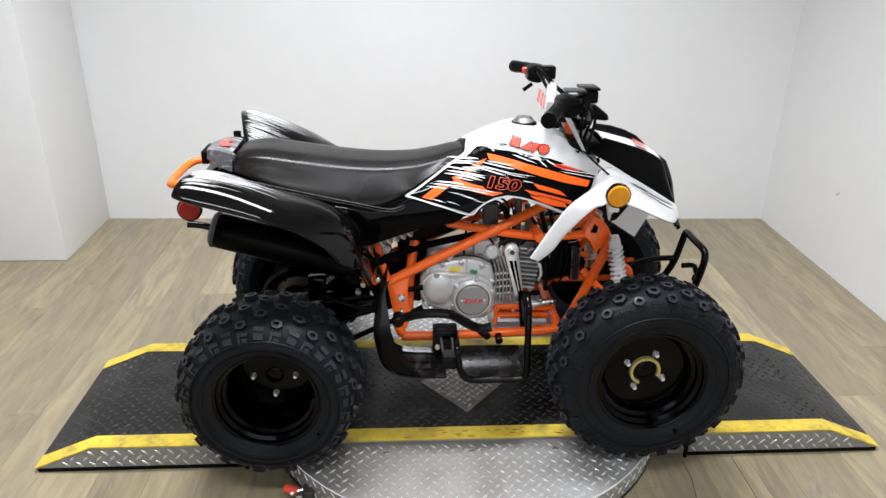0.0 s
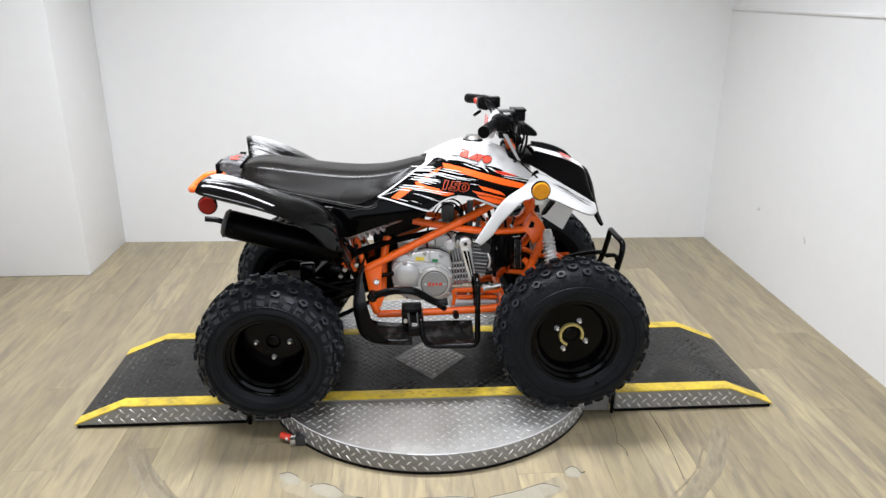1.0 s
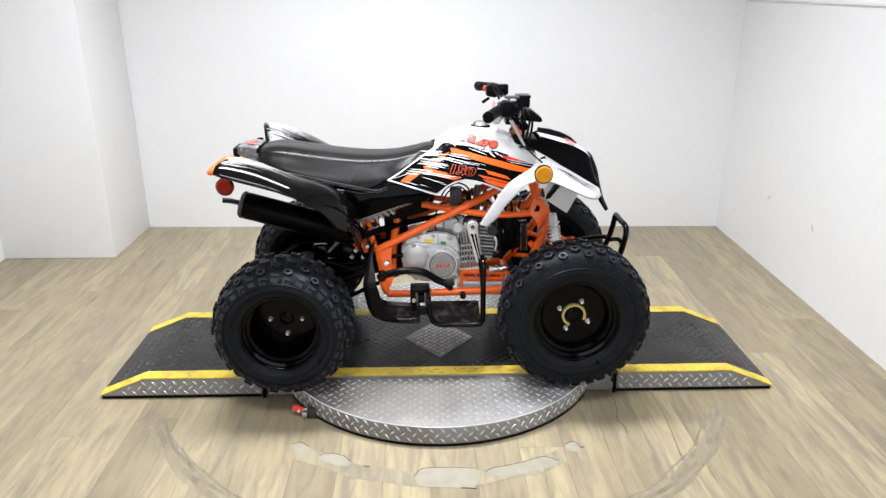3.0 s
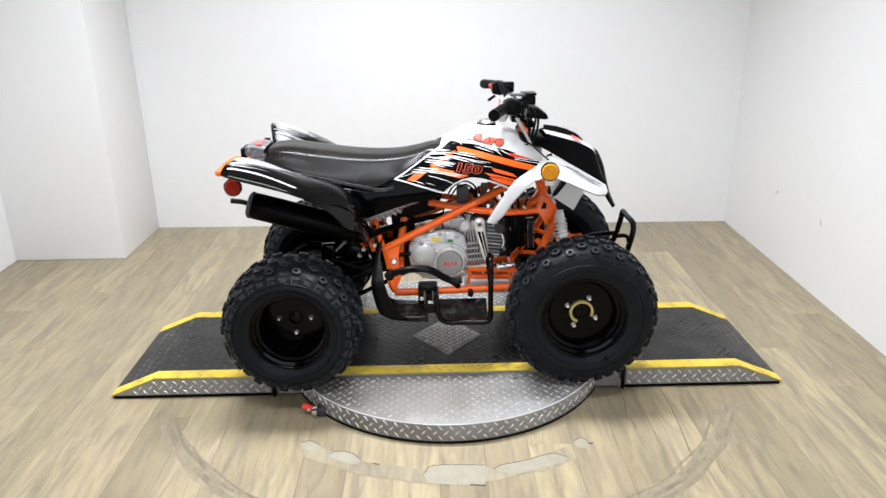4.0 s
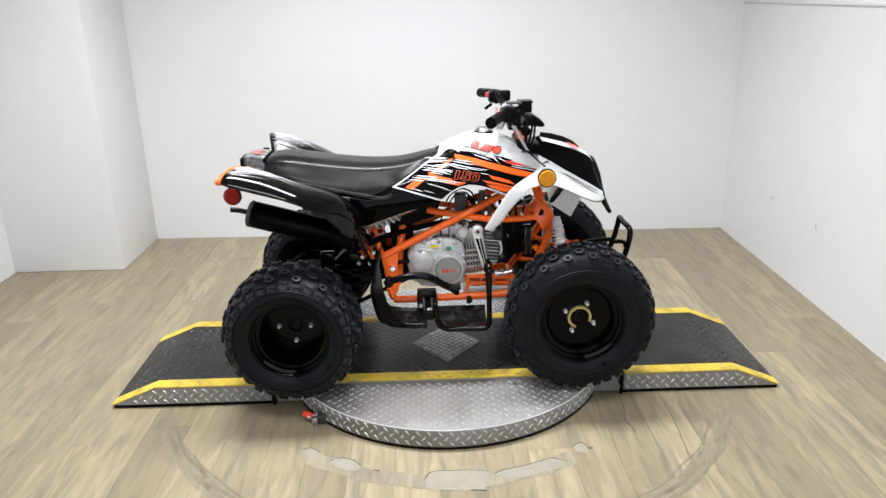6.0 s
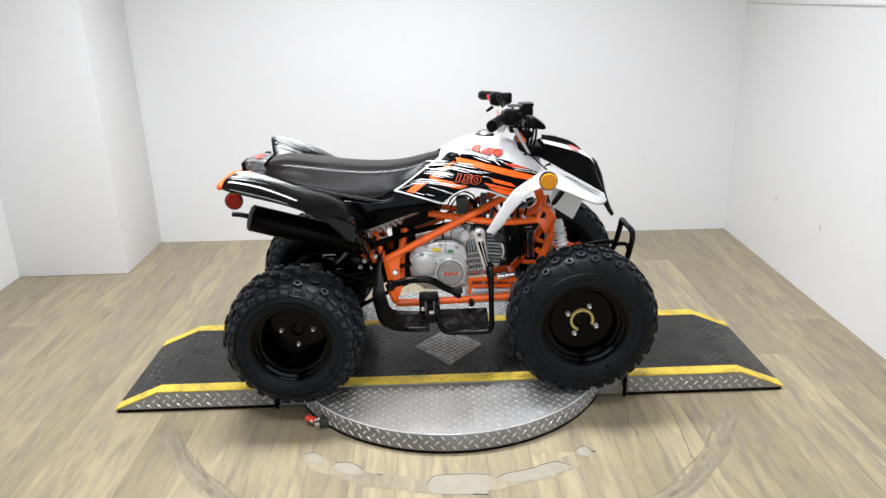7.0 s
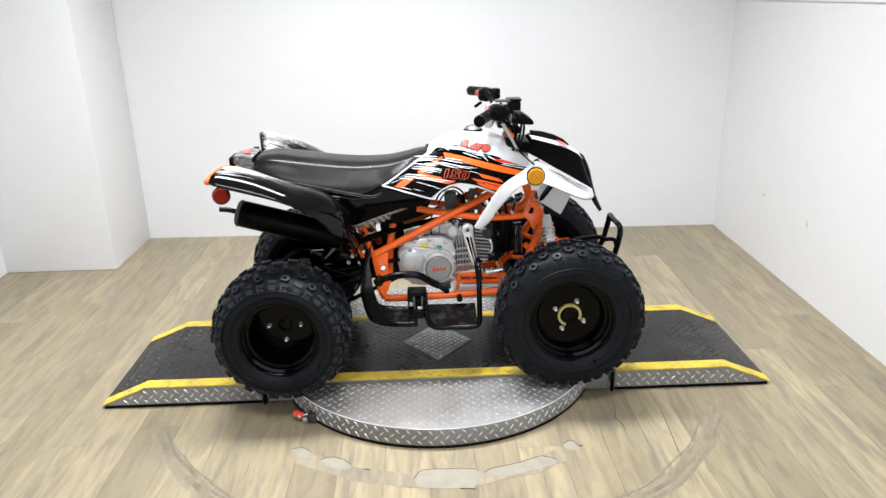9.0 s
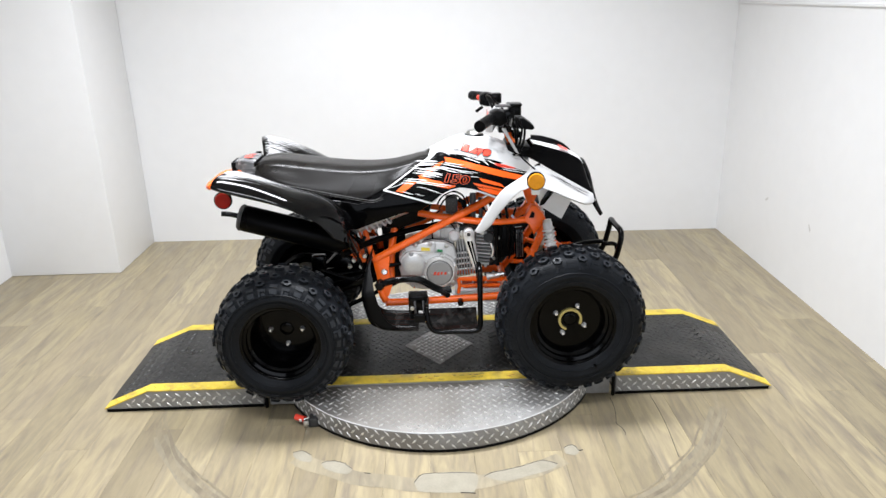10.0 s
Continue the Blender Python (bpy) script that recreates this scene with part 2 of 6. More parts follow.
def soften(bm, size, segments=2, angle=30):
    edges = [e for e in bm.edges if len(e.link_faces) == 2 and e.calc_face_angle(0) > radians(angle)]
    if size and edges:
        bmesh.ops.bevel(bm, geom=edges, offset=size, segments=segments, profile=0.5, affect="EDGES")
    return bm


def box(x0, x1, y0, y1, z0, z1, bevel=0.0, bm=None):
    b = bmesh.new()
    bmesh.ops.create_cube(b, size=1, matrix=Matrix.Translation(((x0 + x1) / 2, (y0 + y1) / 2, (z0 + z1) / 2))
                          @ Matrix.Diagonal((abs(x1 - x0), abs(y1 - y0), abs(z1 - z0), 1)))
    soften(b, bevel)
    return b if bm is None else join(bm, b)


def join(bm, other, m=None):
    me = bpy.data.meshes.new("joined")
    if m is not None:
        bmesh.ops.transform(other, matrix=m, verts=other.verts)
    other.to_mesh(me)
    other.free()
    bm.from_mesh(me)
    bpy.data.meshes.remove(me)
    return bm


def slab(outline, y0, y1, bevel=0.0, segments=2):
    """An outline in x and z, extruded from y0 to y1."""
    bm = bmesh.new()
    near = [bm.verts.new((x, y0, z)) for x, z in outline]
    far = [bm.verts.new((x, y1, z)) for x, z in outline]
    bm.faces.new(near)
    bm.faces.new(far[::-1])
    for i in range(len(near)):
        j = (i + 1) % len(near)
        bm.faces.new((near[i], far[i], far[j], near[j]))
    bmesh.ops.recalc_face_normals(bm, faces=bm.faces)
    soften(bm, bevel, segments)
    return bm


def curve_points(points, steps):
    """Points along a smooth line through the given ones."""
    p = [Vector(q) for q in points]
    if len(p) < 3:
        return p
    out = []
    for i in range(len(p) - 1):
        a, b, c, d = p[max(i - 1, 0)], p[i], p[i + 1], p[min(i + 2, len(p) - 1)]
        for k in range(steps):
            t = k / steps
            out.append(0.5 * (2 * b + (c - a) * t + (2 * a - 5 * b + 4 * c - d) * t * t + (3 * b - a - 3 * c + d) * t ** 3))
    out.append(p[-1])
    return out


def tube(points, r, sides=10, steps=5, bm=None, flat=1.0, ends=None):
    """A round bar along a smooth line; ends: the radius at the far end, where it tapers."""
    bm = bm or bmesh.new()
    line = curve_points(points, steps)
    up = Vector((0, 0, 1))
    if abs((line[-1] - line[0]).normalized().z) > 0.9:
        up = Vector((0, 1, 0))
    rings = []
    for i, p in enumerate(line):
        way = (line[min(i + 1, len(line) - 1)] - line[max(i - 1, 0)]).normalized()
        side = way.cross(up)
        side = side.normalized() if side.length > 1e-4 else Vector((1, 0, 0))
        top = side.cross(way)
        rad = r if ends is None else r + (ends - r) * i / (len(line) - 1)
        rings.append([bm.verts.new(p + side * math.cos(a) * rad + top * math.sin(a) * rad * flat)
                      for a in (2 * math.pi * k / sides for k in range(sides))])
    for a, b in zip(rings, rings[1:]):
        for k in range(sides):
            bm.faces.new((a[k], a[(k + 1) % sides], b[(k + 1) % sides], b[k]))
    bm.faces.new(rings[0][::-1])
    bm.faces.new(rings[-1])
    return bm


def revolve(profile, n=48, closed=False, bm=None):
    """Points (along y, radius), turned about the y axis."""
    bm = bm or bmesh.new()
    rings = []
    for a, r in profile:
        rings.append([bm.verts.new((math.cos(t) * r, a, math.sin(t) * r)) for t in (2 * math.pi * k / n for k in range(n))]
                     if r > 1e-6 else [bm.verts.new((0, a, 0))])
    pairs = list(zip(rings, rings[1:]))
    if closed:
        pairs.append((rings[-1], rings[0]))
    for p, q in pairs:
        for k in range(n):
            j = (k + 1) % n
            if len(p) == 1:
                bm.faces.new((p[0], q[j], q[k]))
            elif len(q) == 1:
                bm.faces.new((p[k], p[j], q[0]))
            else:
                bm.faces.new((p[k], p[j], q[j], q[k]))
    return bm


def patch(rows, nu=5, nv=4, thick=0.004):
    """A smooth sheet with thickness through rows of control points."""
    cols = [curve_points(r, nv) for r in rows]
    lines = [curve_points([c[j] for c in cols], nu) for j in range(len(cols[0]))]
    bm = bmesh.new()
    grid = [[bm.verts.new(p) for p in line] for line in lines]
    for a, b in zip(grid, grid[1:]):
        for k in range(len(a) - 1):
            bm.faces.new((a[k], a[k + 1], b[k + 1], b[k]))
    bmesh.ops.recalc_face_normals(bm, faces=bm.faces)
    if thick:
        bmesh.ops.solidify(bm, geom=bm.faces[:], thickness=thick)
    return bm


def disc(x, y, z, r, depth, bevel=0.003, n=32):
    """A round plug with its axis along y, its face at y."""
    b = revolve([(0, 0), (0, r - bevel), (bevel, r), (depth, r), (depth, 0)], n)
    bmesh.ops.transform(b, matrix=Matrix.Translation((x, y, z)), verts=b.verts)
    return b


MID, DECK_Z = 0.285, 0.078


# ---- the bay: floor, walls, ceiling ----
def structure(name, bm, mat, label, category):
    return tagged(part(name, bm, mat, angle=30), label, category, kind="structure")


floor = structure("floor", box(-2.6, 2.0, -4.6, 2.2, -0.06, -0.004), GROUT, "wood-look vinyl plank floor, worn in rings", "floor")


def wall(name, x0, y0, x1, y1, thick, label, height=2.8):
    """A wall along a line, its thickness to the left of it."""
    way = Vector((x1 - x0, y1 - y0, 0))
    off = Vector((-way.y, way.x, 0)).normalized() * thick
    bm = bmesh.new()
    low = [bm.verts.new(p) for p in (Vector((x0, y0, 0)), Vector((x1, y1, 0)), Vector((x1, y1, 0)) + off, Vector((x0, y0, 0)) + off)]
    high = [bm.verts.new(v.co + Vector((0, 0, height))) for v in low]
    bm.faces.new(low)
    bm.faces.new(high)
    for i in range(4):
        j = (i + 1) % 4
        bm.faces.new((low[i], low[j], high[j], high[i]))
    return structure(name, bm, PAINT, label, "wall")


WALL_X = (1.645, 1.752)
wall("wall_back", 1.95, 1.9, -2.46, 2.007, -0.12, "white painted plaster wall behind the machine")
wall("wall_right", WALL_X[0], -4.55, WALL_X[1], 1.95, -0.12, "white painted side wall with a shallow ledge")
wall("wall_left", -2.33, 1.5, -2.33, -4.55, -0.12, "white painted side wall")
# Wall behind the camera, unseen and added; its grey keeps glossy blacks dark.
front = box(-2.45, -1.55, -4.62, -4.5, 0, 2.8)
for x0, x1, z0, z1 in ((1.05, 1.88, 0, 2.8), (-1.55, 1.05, 2.2, 2.8), (-1.55, 1.05, 0, 0.3)):
    join(front, box(x0, x1, -4.62, -4.5, z0, z1))
structure("wall_front", front, FRONT_GREY, "unseen grey wall, added to darken reflections, with a wide opening", "wall")
column = structure("column", box(-2.45, -1.733, 1.45, 1.985, 0.0, 2.8, 0.006), PAINT,
                   "white painted boxed column in the corner", "column")
structure("ceiling", box(-2.5, 1.9, -4.6, 2.1, 2.8, 2.9), CEILING, "plain white ceiling", "ceiling")
ledge = box(0, 6.3, -0.006, 0.011, 1.320, 1.333, 0.002)
bmesh.ops.transform(ledge, matrix=Matrix.Translation((WALL_X[0], -4.4, 0)) @ Matrix.Rotation(math.atan2(6.5, WALL_X[1] - WALL_X[0]), 4, "Z") @ Matrix.Diagonal((1, -1, 1, 1)), verts=ledge.verts)
structure("trim", ledge, PAINT, "thin white ledge along the wall", "trim")

# ---- turntable and ramps ----
R, TOP_Z = 0.604, 0.0715
turntable = thing("turntable", (0, MID, 0), "round aluminium diamond-plate turntable on the vinyl floor", "turntable")


def disc_top():
    b = bmesh.new()
    n = 128
    spec = [(R - 0.03, 0.010), (R, 0.010), (R, TOP_Z - 0.006), (R - 0.002, TOP_Z - 0.002), (R - 0.006, TOP_Z)]
    rings = [[b.verts.new((r * math.cos(2 * math.pi * k / n), MID + r * math.sin(2 * math.pi * k / n), z)) for k in range(n)]
             for r, z in spec]
    for p, q in zip(rings, rings[1:]):
        for k in range(n):
            b.faces.new((p[k], p[(k + 1) % n], q[(k + 1) % n], q[k]))
    b.faces.new(rings[-1])
    b.faces.new(rings[0][::-1])
    return b


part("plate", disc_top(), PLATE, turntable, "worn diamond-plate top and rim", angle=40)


part("edge", tube([((R - 0.002) * math.cos(2 * math.pi * k / 96), MID + (R - 0.002) * math.sin(2 * math.pi * k / 96), TOP_Z - 0.001) for k in range(97)], 0.0022, 6, 1), CHROME, turntable, "polished rim edge")


def ring_foot():
    b = bmesh.new()
    bmesh.ops.create_cone(b, cap_ends=True, segments=96, radius1=R + 0.001, radius2=R + 0.001, depth=0.0098,
                          matrix=Matrix.Translation((0, MID, 0.0049)))
    return b


part("foot", ring_foot(), MATTE, turntable, "black rubber foot ring")

Y0, Y1 = 0.0, 0.556


def ramp(side):
    """One fixed approach section: a short slope and a flat length, with yellow edges and plate sides."""
    s = side
    ob = thing("approach_ramp", (s * 0.92, MID, 0),
               "low black-decked ramp with yellow edge stripes and diamond-plate sides", "ramp", "approach ramps")
    prof = [(1.222, 0.0098), (0.645, 0.0098), (0.645, DECK_Z), (1.062, DECK_Z), (1.222, 0.012)]
    part("body", slab([(s * x, z) for x, z in prof], Y0 + 0.004, Y1 - 0.004, 0.0015, 1), ALU, ob, "bare diamond-plate sides")

    part("foot", box(min(s * 0.645, s * 1.215), max(s * 0.645, s * 1.215), Y0 + 0.002, Y1 - 0.002, 0.0, 0.0095), MATTE, ob, "black rubber foot strip")

    def sheet(y0, y1, up):
        b = bmesh.new()
        pts = [(0.645, DECK_Z), (1.06, DECK_Z), (1.222, 0.012)]
        grid = [[b.verts.new((s * x, y, z + dz)) for x, z in pts] for y, dz in ((y0, up), (y1, up), (y1, 0), (y0, 0))]
        for a in range(4):
            c = grid[(a + 1) % 4]
            for k in range(2):
                b.faces.new((grid[a][k], grid[a][k + 1], c[k + 1], c[k]))
        for k in (0, 2):
            b.faces.new([grid[a][k] for a in range(4)])
        return b

    part("deck", sheet(Y0 + 0.052, Y1 - 0.052, 0.003), DECK, ob, "black grip-painted tread deck")
    part("edge_stripe", sheet(Y0, Y0 + 0.052, 0.004), YELLOW, ob, "scuffed yellow safety stripe")
    part("edge_stripe", sheet(Y1 - 0.052, Y1, 0.004), YELLOW, ob, "scuffed yellow safety stripe")
    strap = tube([(s * 0.634, Y0 - 0.003, 0.0), (s * 0.634, Y0 - 0.003, DECK_Z + 0.002)], 0.0065, 6, 1)
    part("strap", strap, STEEL, ob, "black strap over the joint")
    return ob


ramp_left, ramp_right = ramp(-1), ramp(1)

# the bridge over the turntable
bridge = thing("deck_bridge", (0, MID, 0), "black grip deck with yellow edges across the turntable", "deck")
part("side_beam", box(-0.622, 0.622, Y0 + 0.004, Y0 + 0.03, 0.006, DECK_Z + 0.001, 0.001), ALU, bridge, "diamond-plate side")
part("side_beam", box(-0.622, 0.622, Y1 - 0.03, Y1 - 0.004, 0.006, DECK_Z + 0.001, 0.001), ALU, bridge, "diamond-plate side")
part("deck", box(-0.622, 0.622, Y0 + 0.054, Y1 - 0.054, DECK_Z, DECK_Z + 0.005), DECK, bridge, "black grip-painted deck")
part("edge_stripe", box(-0.622, 0.622, Y0, Y0 + 0.054, DECK_Z + 0.001, DECK_Z + 0.006, 0.001), YELLOW, bridge, "scuffed yellow stripe")
part("edge_stripe", box(-0.622, 0.622, Y1 - 0.054, Y1, DECK_Z + 0.001, DECK_Z + 0.006, 0.001), YELLOW, bridge, "scuffed yellow stripe")
rn = random.Random(8)
for n in range(26):
    x, y = rn.gauss(0.06, 0.13), Y0 + rn.uniform(0.006, 0.048)
    w, h = rn.uniform(0.004, 0.016), rn.uniform(0.0012, 0.0035)
    b = bmesh.new()
    b.faces.new([b.verts.new((x + w * math.cos(a) * rn.uniform(0.5, 1), y + h * math.sin(a) * rn.uniform(0.4, 1), DECK_Z + 0.0066)) for a in [2 * math.pi * k / 9 for k in range(9)]])
    part("scuff", b, CRACK if n % 3 else SHADE_AND_RUST, bridge, "dark scuff through the yellow paint")
dia = bmesh.new()
low, high = [[dia.verts.new((x, y, z)) for x, y in ((-0.135, 0.2825), (0.002, 0.12), (0.137, 0.2825), (0.002, 0.445))]
             for z in (DECK_Z + 0.0055, DECK_Z + 0.0085)]
dia.faces.new(high)
for k in range(4):
    dia.faces.new((low[k], low[(k + 1) % 4], high[(k + 1) % 4], high[k]))
part("centre_plate", dia, CENTRE, bridge, "bare diamond-shaped aluminium plate")

# lock pin with a red grip at the rim
latch = thing("latch_pin", (-0.47, -0.145, 0), "small metal locking pin with a red grip on the floor", "latch")
part("bracket", box(-0.460, -0.428, -0.150, -0.112, 0.002, 0.036, 0.004), DARKCAST, latch, "grey cast bracket")
for k in range(2):
    part("bracket_ear", box(-0.476, -0.458, -0.158 + 0.024 * k, -0.150 + 0.024 * k, 0.004, 0.032, 0.003), ZINC, latch)
part("pin", tube([(-0.425, -0.118, 0.03), (-0.492, -0.142, 0.026)], 0.0065, 10, 1), ZINC, latch, "worn zinc pin")
part("grip", tube([(-0.474, -0.136, 0.027), (-0.488, -0.131, 0.028), (-0.507, -0.122, 0.030)], 0.0115, 12, 2), RED, latch, "red plastic grip")


# ---- the quad bike ----
quad = thing("quad_bike", (0, MID, DECK_Z + 0.006),
             "orange, white and black youth quad bike parked on the turntable deck", "quad bike")


def side(v):
    """World y of a place v metres from the middle, on the side that faces the ledge-free half of the room."""
    return MID - v


# -- wheels --
def tyre(width, rad, bead, reps, seed, side_lugs=1.0):
    """Tyre carcass with hexagonal knobs and L-shaped shoulder lugs; axis along y."""
    rnd = random.Random(seed)
    h = width / 2
    half = [(0.0, rad), (h * 0.36, rad - 0.001), (h * 0.60, rad - 0.005), (h * 0.79, rad - 0.015), (h * 0.92, rad - 0.033),
            (h * 1.0, rad - 0.062), (h * 0.985, bead + 0.035), (h * 0.93, bead + 0.014), (h * 0.86, bead + 0.003), (h * 0.83, bead - 0.004)]
    line = curve_points([(v, r, 0) for v, r in half], 3)
    prof = [(-p.x, p.y) for p in reversed(line)] + [(p.x, p.y) for p in line[1:]]
    bm = revolve(prof, 72)
    dist = [0.0]
    for a, b in zip(line, line[1:]):
        dist.append(dist[-1] + (b - a).length)

    def at(u, s, up):
        """u round the tyre and s across it, in metres, up above the skin."""
        sgn, s = (1 if s >= 0 else -1), abs(s)
        i = max(k for k in range(len(dist) - 1) if dist[k] <= s)
        f = min(1, (s - dist[i]) / (dist[i + 1] - dist[i]))
        p = line[i].lerp(line[i + 1], f)
        d = (line[i + 1] - line[i]).normalized()
        v, r = p.x - d.y * up, p.y + d.x * up
        t = u / rad
        return (math.cos(t) * r, sgn * v, math.sin(t) * r)

    # The top face takes the paler rubber that carries the light on it.
    def block(poly, height, inset=None, toned=1):
        low = [bm.verts.new(at(u, s, -0.001)) for u, s in poly]
        cu, cs = sum(u for u, s in poly) / len(poly), sum(s for u, s in poly) / len(poly)
        top = [bm.verts.new(at(cu + (u - cu) * 0.9, cs + (s - cs) * 0.9, height)) for u, s in poly]
        n = len(poly)
        for i in range(n):
            j = (i + 1) % n
            bm.faces.new((low[i], low[j], top[j], top[i]))
        if inset:
            ring = [bm.verts.new(at(cu + (u - cu) * inset, cs + (s - cs) * inset, height)) for u, s in poly]
            pit = [bm.verts.new(at(cu + (u - cu) * inset * 0.85, cs + (s - cs) * inset * 0.85, height * 0.35)) for u, s in poly]
            for i in range(n):
                j = (i + 1) % n
                bm.faces.new((top[i], top[j], ring[j], ring[i])).material_index = toned
                bm.faces.new((ring[i], ring[j], pit[j], pit[i]))
            bm.faces.new(pit)
        else:
            bm.faces.new(top).material_index = toned

    def hexagon(u, s, a, b):
        return [(u + a * math.cos(k * math.pi / 3 + 0.3), s + b * math.sin(k * math.pi / 3 + 0.3)) for k in range(6)]

    step = 2 * math.pi * rad / reps
    for sgn in (1, -1):
        for k in range(reps):
            u = (k + (0.5 if sgn < 0 else 0)) * step + rnd.uniform(-0.002, 0.002)
            block(hexagon(u, sgn * h * 0.17, 0.0190, 0.0160), 0.0105, 0.46)
            block(hexagon(u + step * 0.5, sgn * h * 0.47, 0.0195, 0.0160), 0.0105, 0.46)
            s0, s1 = h * 0.80, h * 1.03
            block(hexagon(u + step * 0.02, sgn * h * 0.73, 0.0175, 0.0125), 0.0100, 0.45)
            low, tone = 0.80 * side_lugs, int(side_lugs > 0.8)
            block([(u - 0.017, sgn * s0 * 1.10), (u + 0.014, sgn * s0 * 1.08), (u + 0.018, sgn * s1 * 1.12), (u + 0.010, sgn * s1 * 1.13),
                   (u + 0.007, sgn * s0 * 1.19), (u - 0.017, sgn * s0 * 1.21)], 0.0055 * low, None, tone)
            block([(u - 0.013, sgn * s0 * 1.26), (u + 0.003, sgn * s0 * 1.24), (u + 0.006, sgn * s1 * 1.10), (u - 0.009, sgn * s1 * 1.12)], 0.0036 * low, None, tone)
            w = u + step * 0.5
            block([(w - 0.017, sgn * s0 * 0.99), (w + 0.014, sgn * s0 * 0.96), (w + 0.015, sgn * s0 * 1.08), (w - 0.015, sgn * s0 * 1.11)], 0.0042 * low, None, tone)
            block([(w - 0.015, sgn * s1 * 0.91), (w + 0.015, sgn * s1 * 0.88), (w + 0.016, sgn * s1 * 1.02), (w - 0.013, sgn * s1 * 1.05)], 0.0030 * low, None, tone)
    return bm


def rim_profile(h, lip, dish):
    """Pressed steel rim: rolled lip, two steps, and the dish at depth dish inside the outer lip."""
    f = -h
    return [(f + dish, 0.0), (f + dish, 0.036), (f + dish, 0.04), (f + dish, lip * 0.70), (f + dish - 0.008, lip * 0.74),
            (f + 0.036, lip * 0.77), (f + 0.030, lip * 0.83), (f + 0.018, lip * 0.84), (f + 0.014, lip * 0.91), (f + 0.005, lip * 0.92),
            (f, lip * 0.955), (f - 0.001, lip * 0.985), (f + 0.005, lip * 1.005), (f + 0.02, lip * 0.99), (h - 0.02, lip * 0.97),
            (h, lip * 0.99), (h - 0.004, lip * 0.93), (f + dish + 0.012, lip * 0.72), (f + dish + 0.010, 0.0)]


def wheel(x, v, z, width, rad, lip, dish, reps, seed, turn, front):
    m = pose(x, side(v), z, 0, turn, 0 if v > 0 else 180)
    h = width * 0.41
    rim = part("wheel", revolve(rim_profile(h, lip, dish), 72), RIM, quad, "black pressed-steel wheel", at=m)
    ob = part("tyre", tyre(width, rad, lip, reps, seed, 0.55 if front else 1.0), RUBBER, rim, "new knobbly off-road tyre", at=m, angle=40)
    ob.data.materials.append(KNOB)
    for ring, y in ((lip + 0.016, -width * 0.472), (lip + 0.046, -width * 0.4975)):
        loop = [(ring * math.cos(2 * math.pi * k / 72), y, ring * math.sin(2 * math.pi * k / 72)) for k in range(73)]
        part("sidewall_rib", tube(loop, 0.0024, 6, 1), RUBBER, rim, at=m)
    face = -h + dish
    for k in (0, 1, 2, 3) if front else (0, 2, 3):
        a = math.pi / 2 * k
        b = revolve([(-0.013, 0), (-0.012, 0.0045), (-0.009, 0.0068), (0, 0.0075), (0.003, 0.0095), (0.005, 0.0095)], 6)
        bmesh.ops.transform(b, matrix=Matrix.Translation((0.055 * math.cos(a), face - 0.004, 0.055 * math.sin(a))), verts=b.verts)
        part("lug_nut", b, CHROME, rim, "chrome lug nut", at=m)
    b = revolve([(face - 0.004, 0), (face - 0.0035, 0.018), (face - 0.001, 0.024), (face + 0.002, 0.026)], 24)
    part("hub_cap", b, RIM, rim, at=m)
    if front:
        b = bmesh.new()
        arc = [math.radians(d) for d in range(0, 277, 12)]
        inner = [[b.verts.new((r * math.cos(t), y, r * math.sin(t))) for t in arc] for r, y in
                 ((0.033, face), (0.033, face - 0.010), (0.041, face - 0.010), (0.042, face))]
        for p, q in zip(inner, inner[1:]):
            for k in range(len(arc) - 1):
                b.faces.new((p[k], p[k + 1], q[k + 1], q[k]))
        part("hub_ring", b, BRASS, rim, "yellow zinc-plated hub ring", at=m)
    b = tube([(0, -h - 0.004, lip + 0.012), (0, -h - 0.02, lip + 0.016)], 0.0045, 8, 1)
    bmesh.ops.rotate(b, cent=(0, 0, 0), matrix=Matrix.Rotation(2.2, 3, "Y"), verts=b.verts)
    part("valve_stem", b, MATTE, rim, at=m)
    return rim


FX, FZ, RX, RZ = 0.454, DECK_Z + 0.006 + 0.256, -0.529, DECK_Z + 0.006 + 0.236
wheel(FX, 0.333, FZ, 0.175, 0.247, 0.151, 0.062, 18, 3, 26, True)
wheel(FX, -0.333, FZ, 0.175, 0.247, 0.151, 0.062, 18, 4, 30, True)
wheel(RX, 0.335, RZ, 0.225, 0.226, 0.140, 0.125, 16, 5, 0, False)
wheel(RX, -0.335, RZ, 0.225, 0.226, 0.140, 0.125, 16, 6, 12, False)

# -- seat --
SEAT_TOP = [(-0.632, 0.846), (-0.605, 0.861), (-0.55, 0.865), (-0.46, 0.853), (-0.35, 0.838), (-0.25, 0.830), (-0.16, 0.833),
            (-0.09, 0.846), (-0.045, 0.858), (-0.014, 0.857)]
SEAT_LOW = [(-0.628, 0.817), (-0.585, 0.807), (-0.52, 0.787), (-0.44, 0.762), (-0.35, 0.737), (-0.265, 0.722), (-0.20, 0.742),
            (-0.12, 0.795), (-0.05, 0.838), (-0.012, 0.848)]
SEAT_W = [0.090, 0.118, 0.134, 0.137, 0.135, 0.13, 0.12, 0.105, 0.085, 0.06]


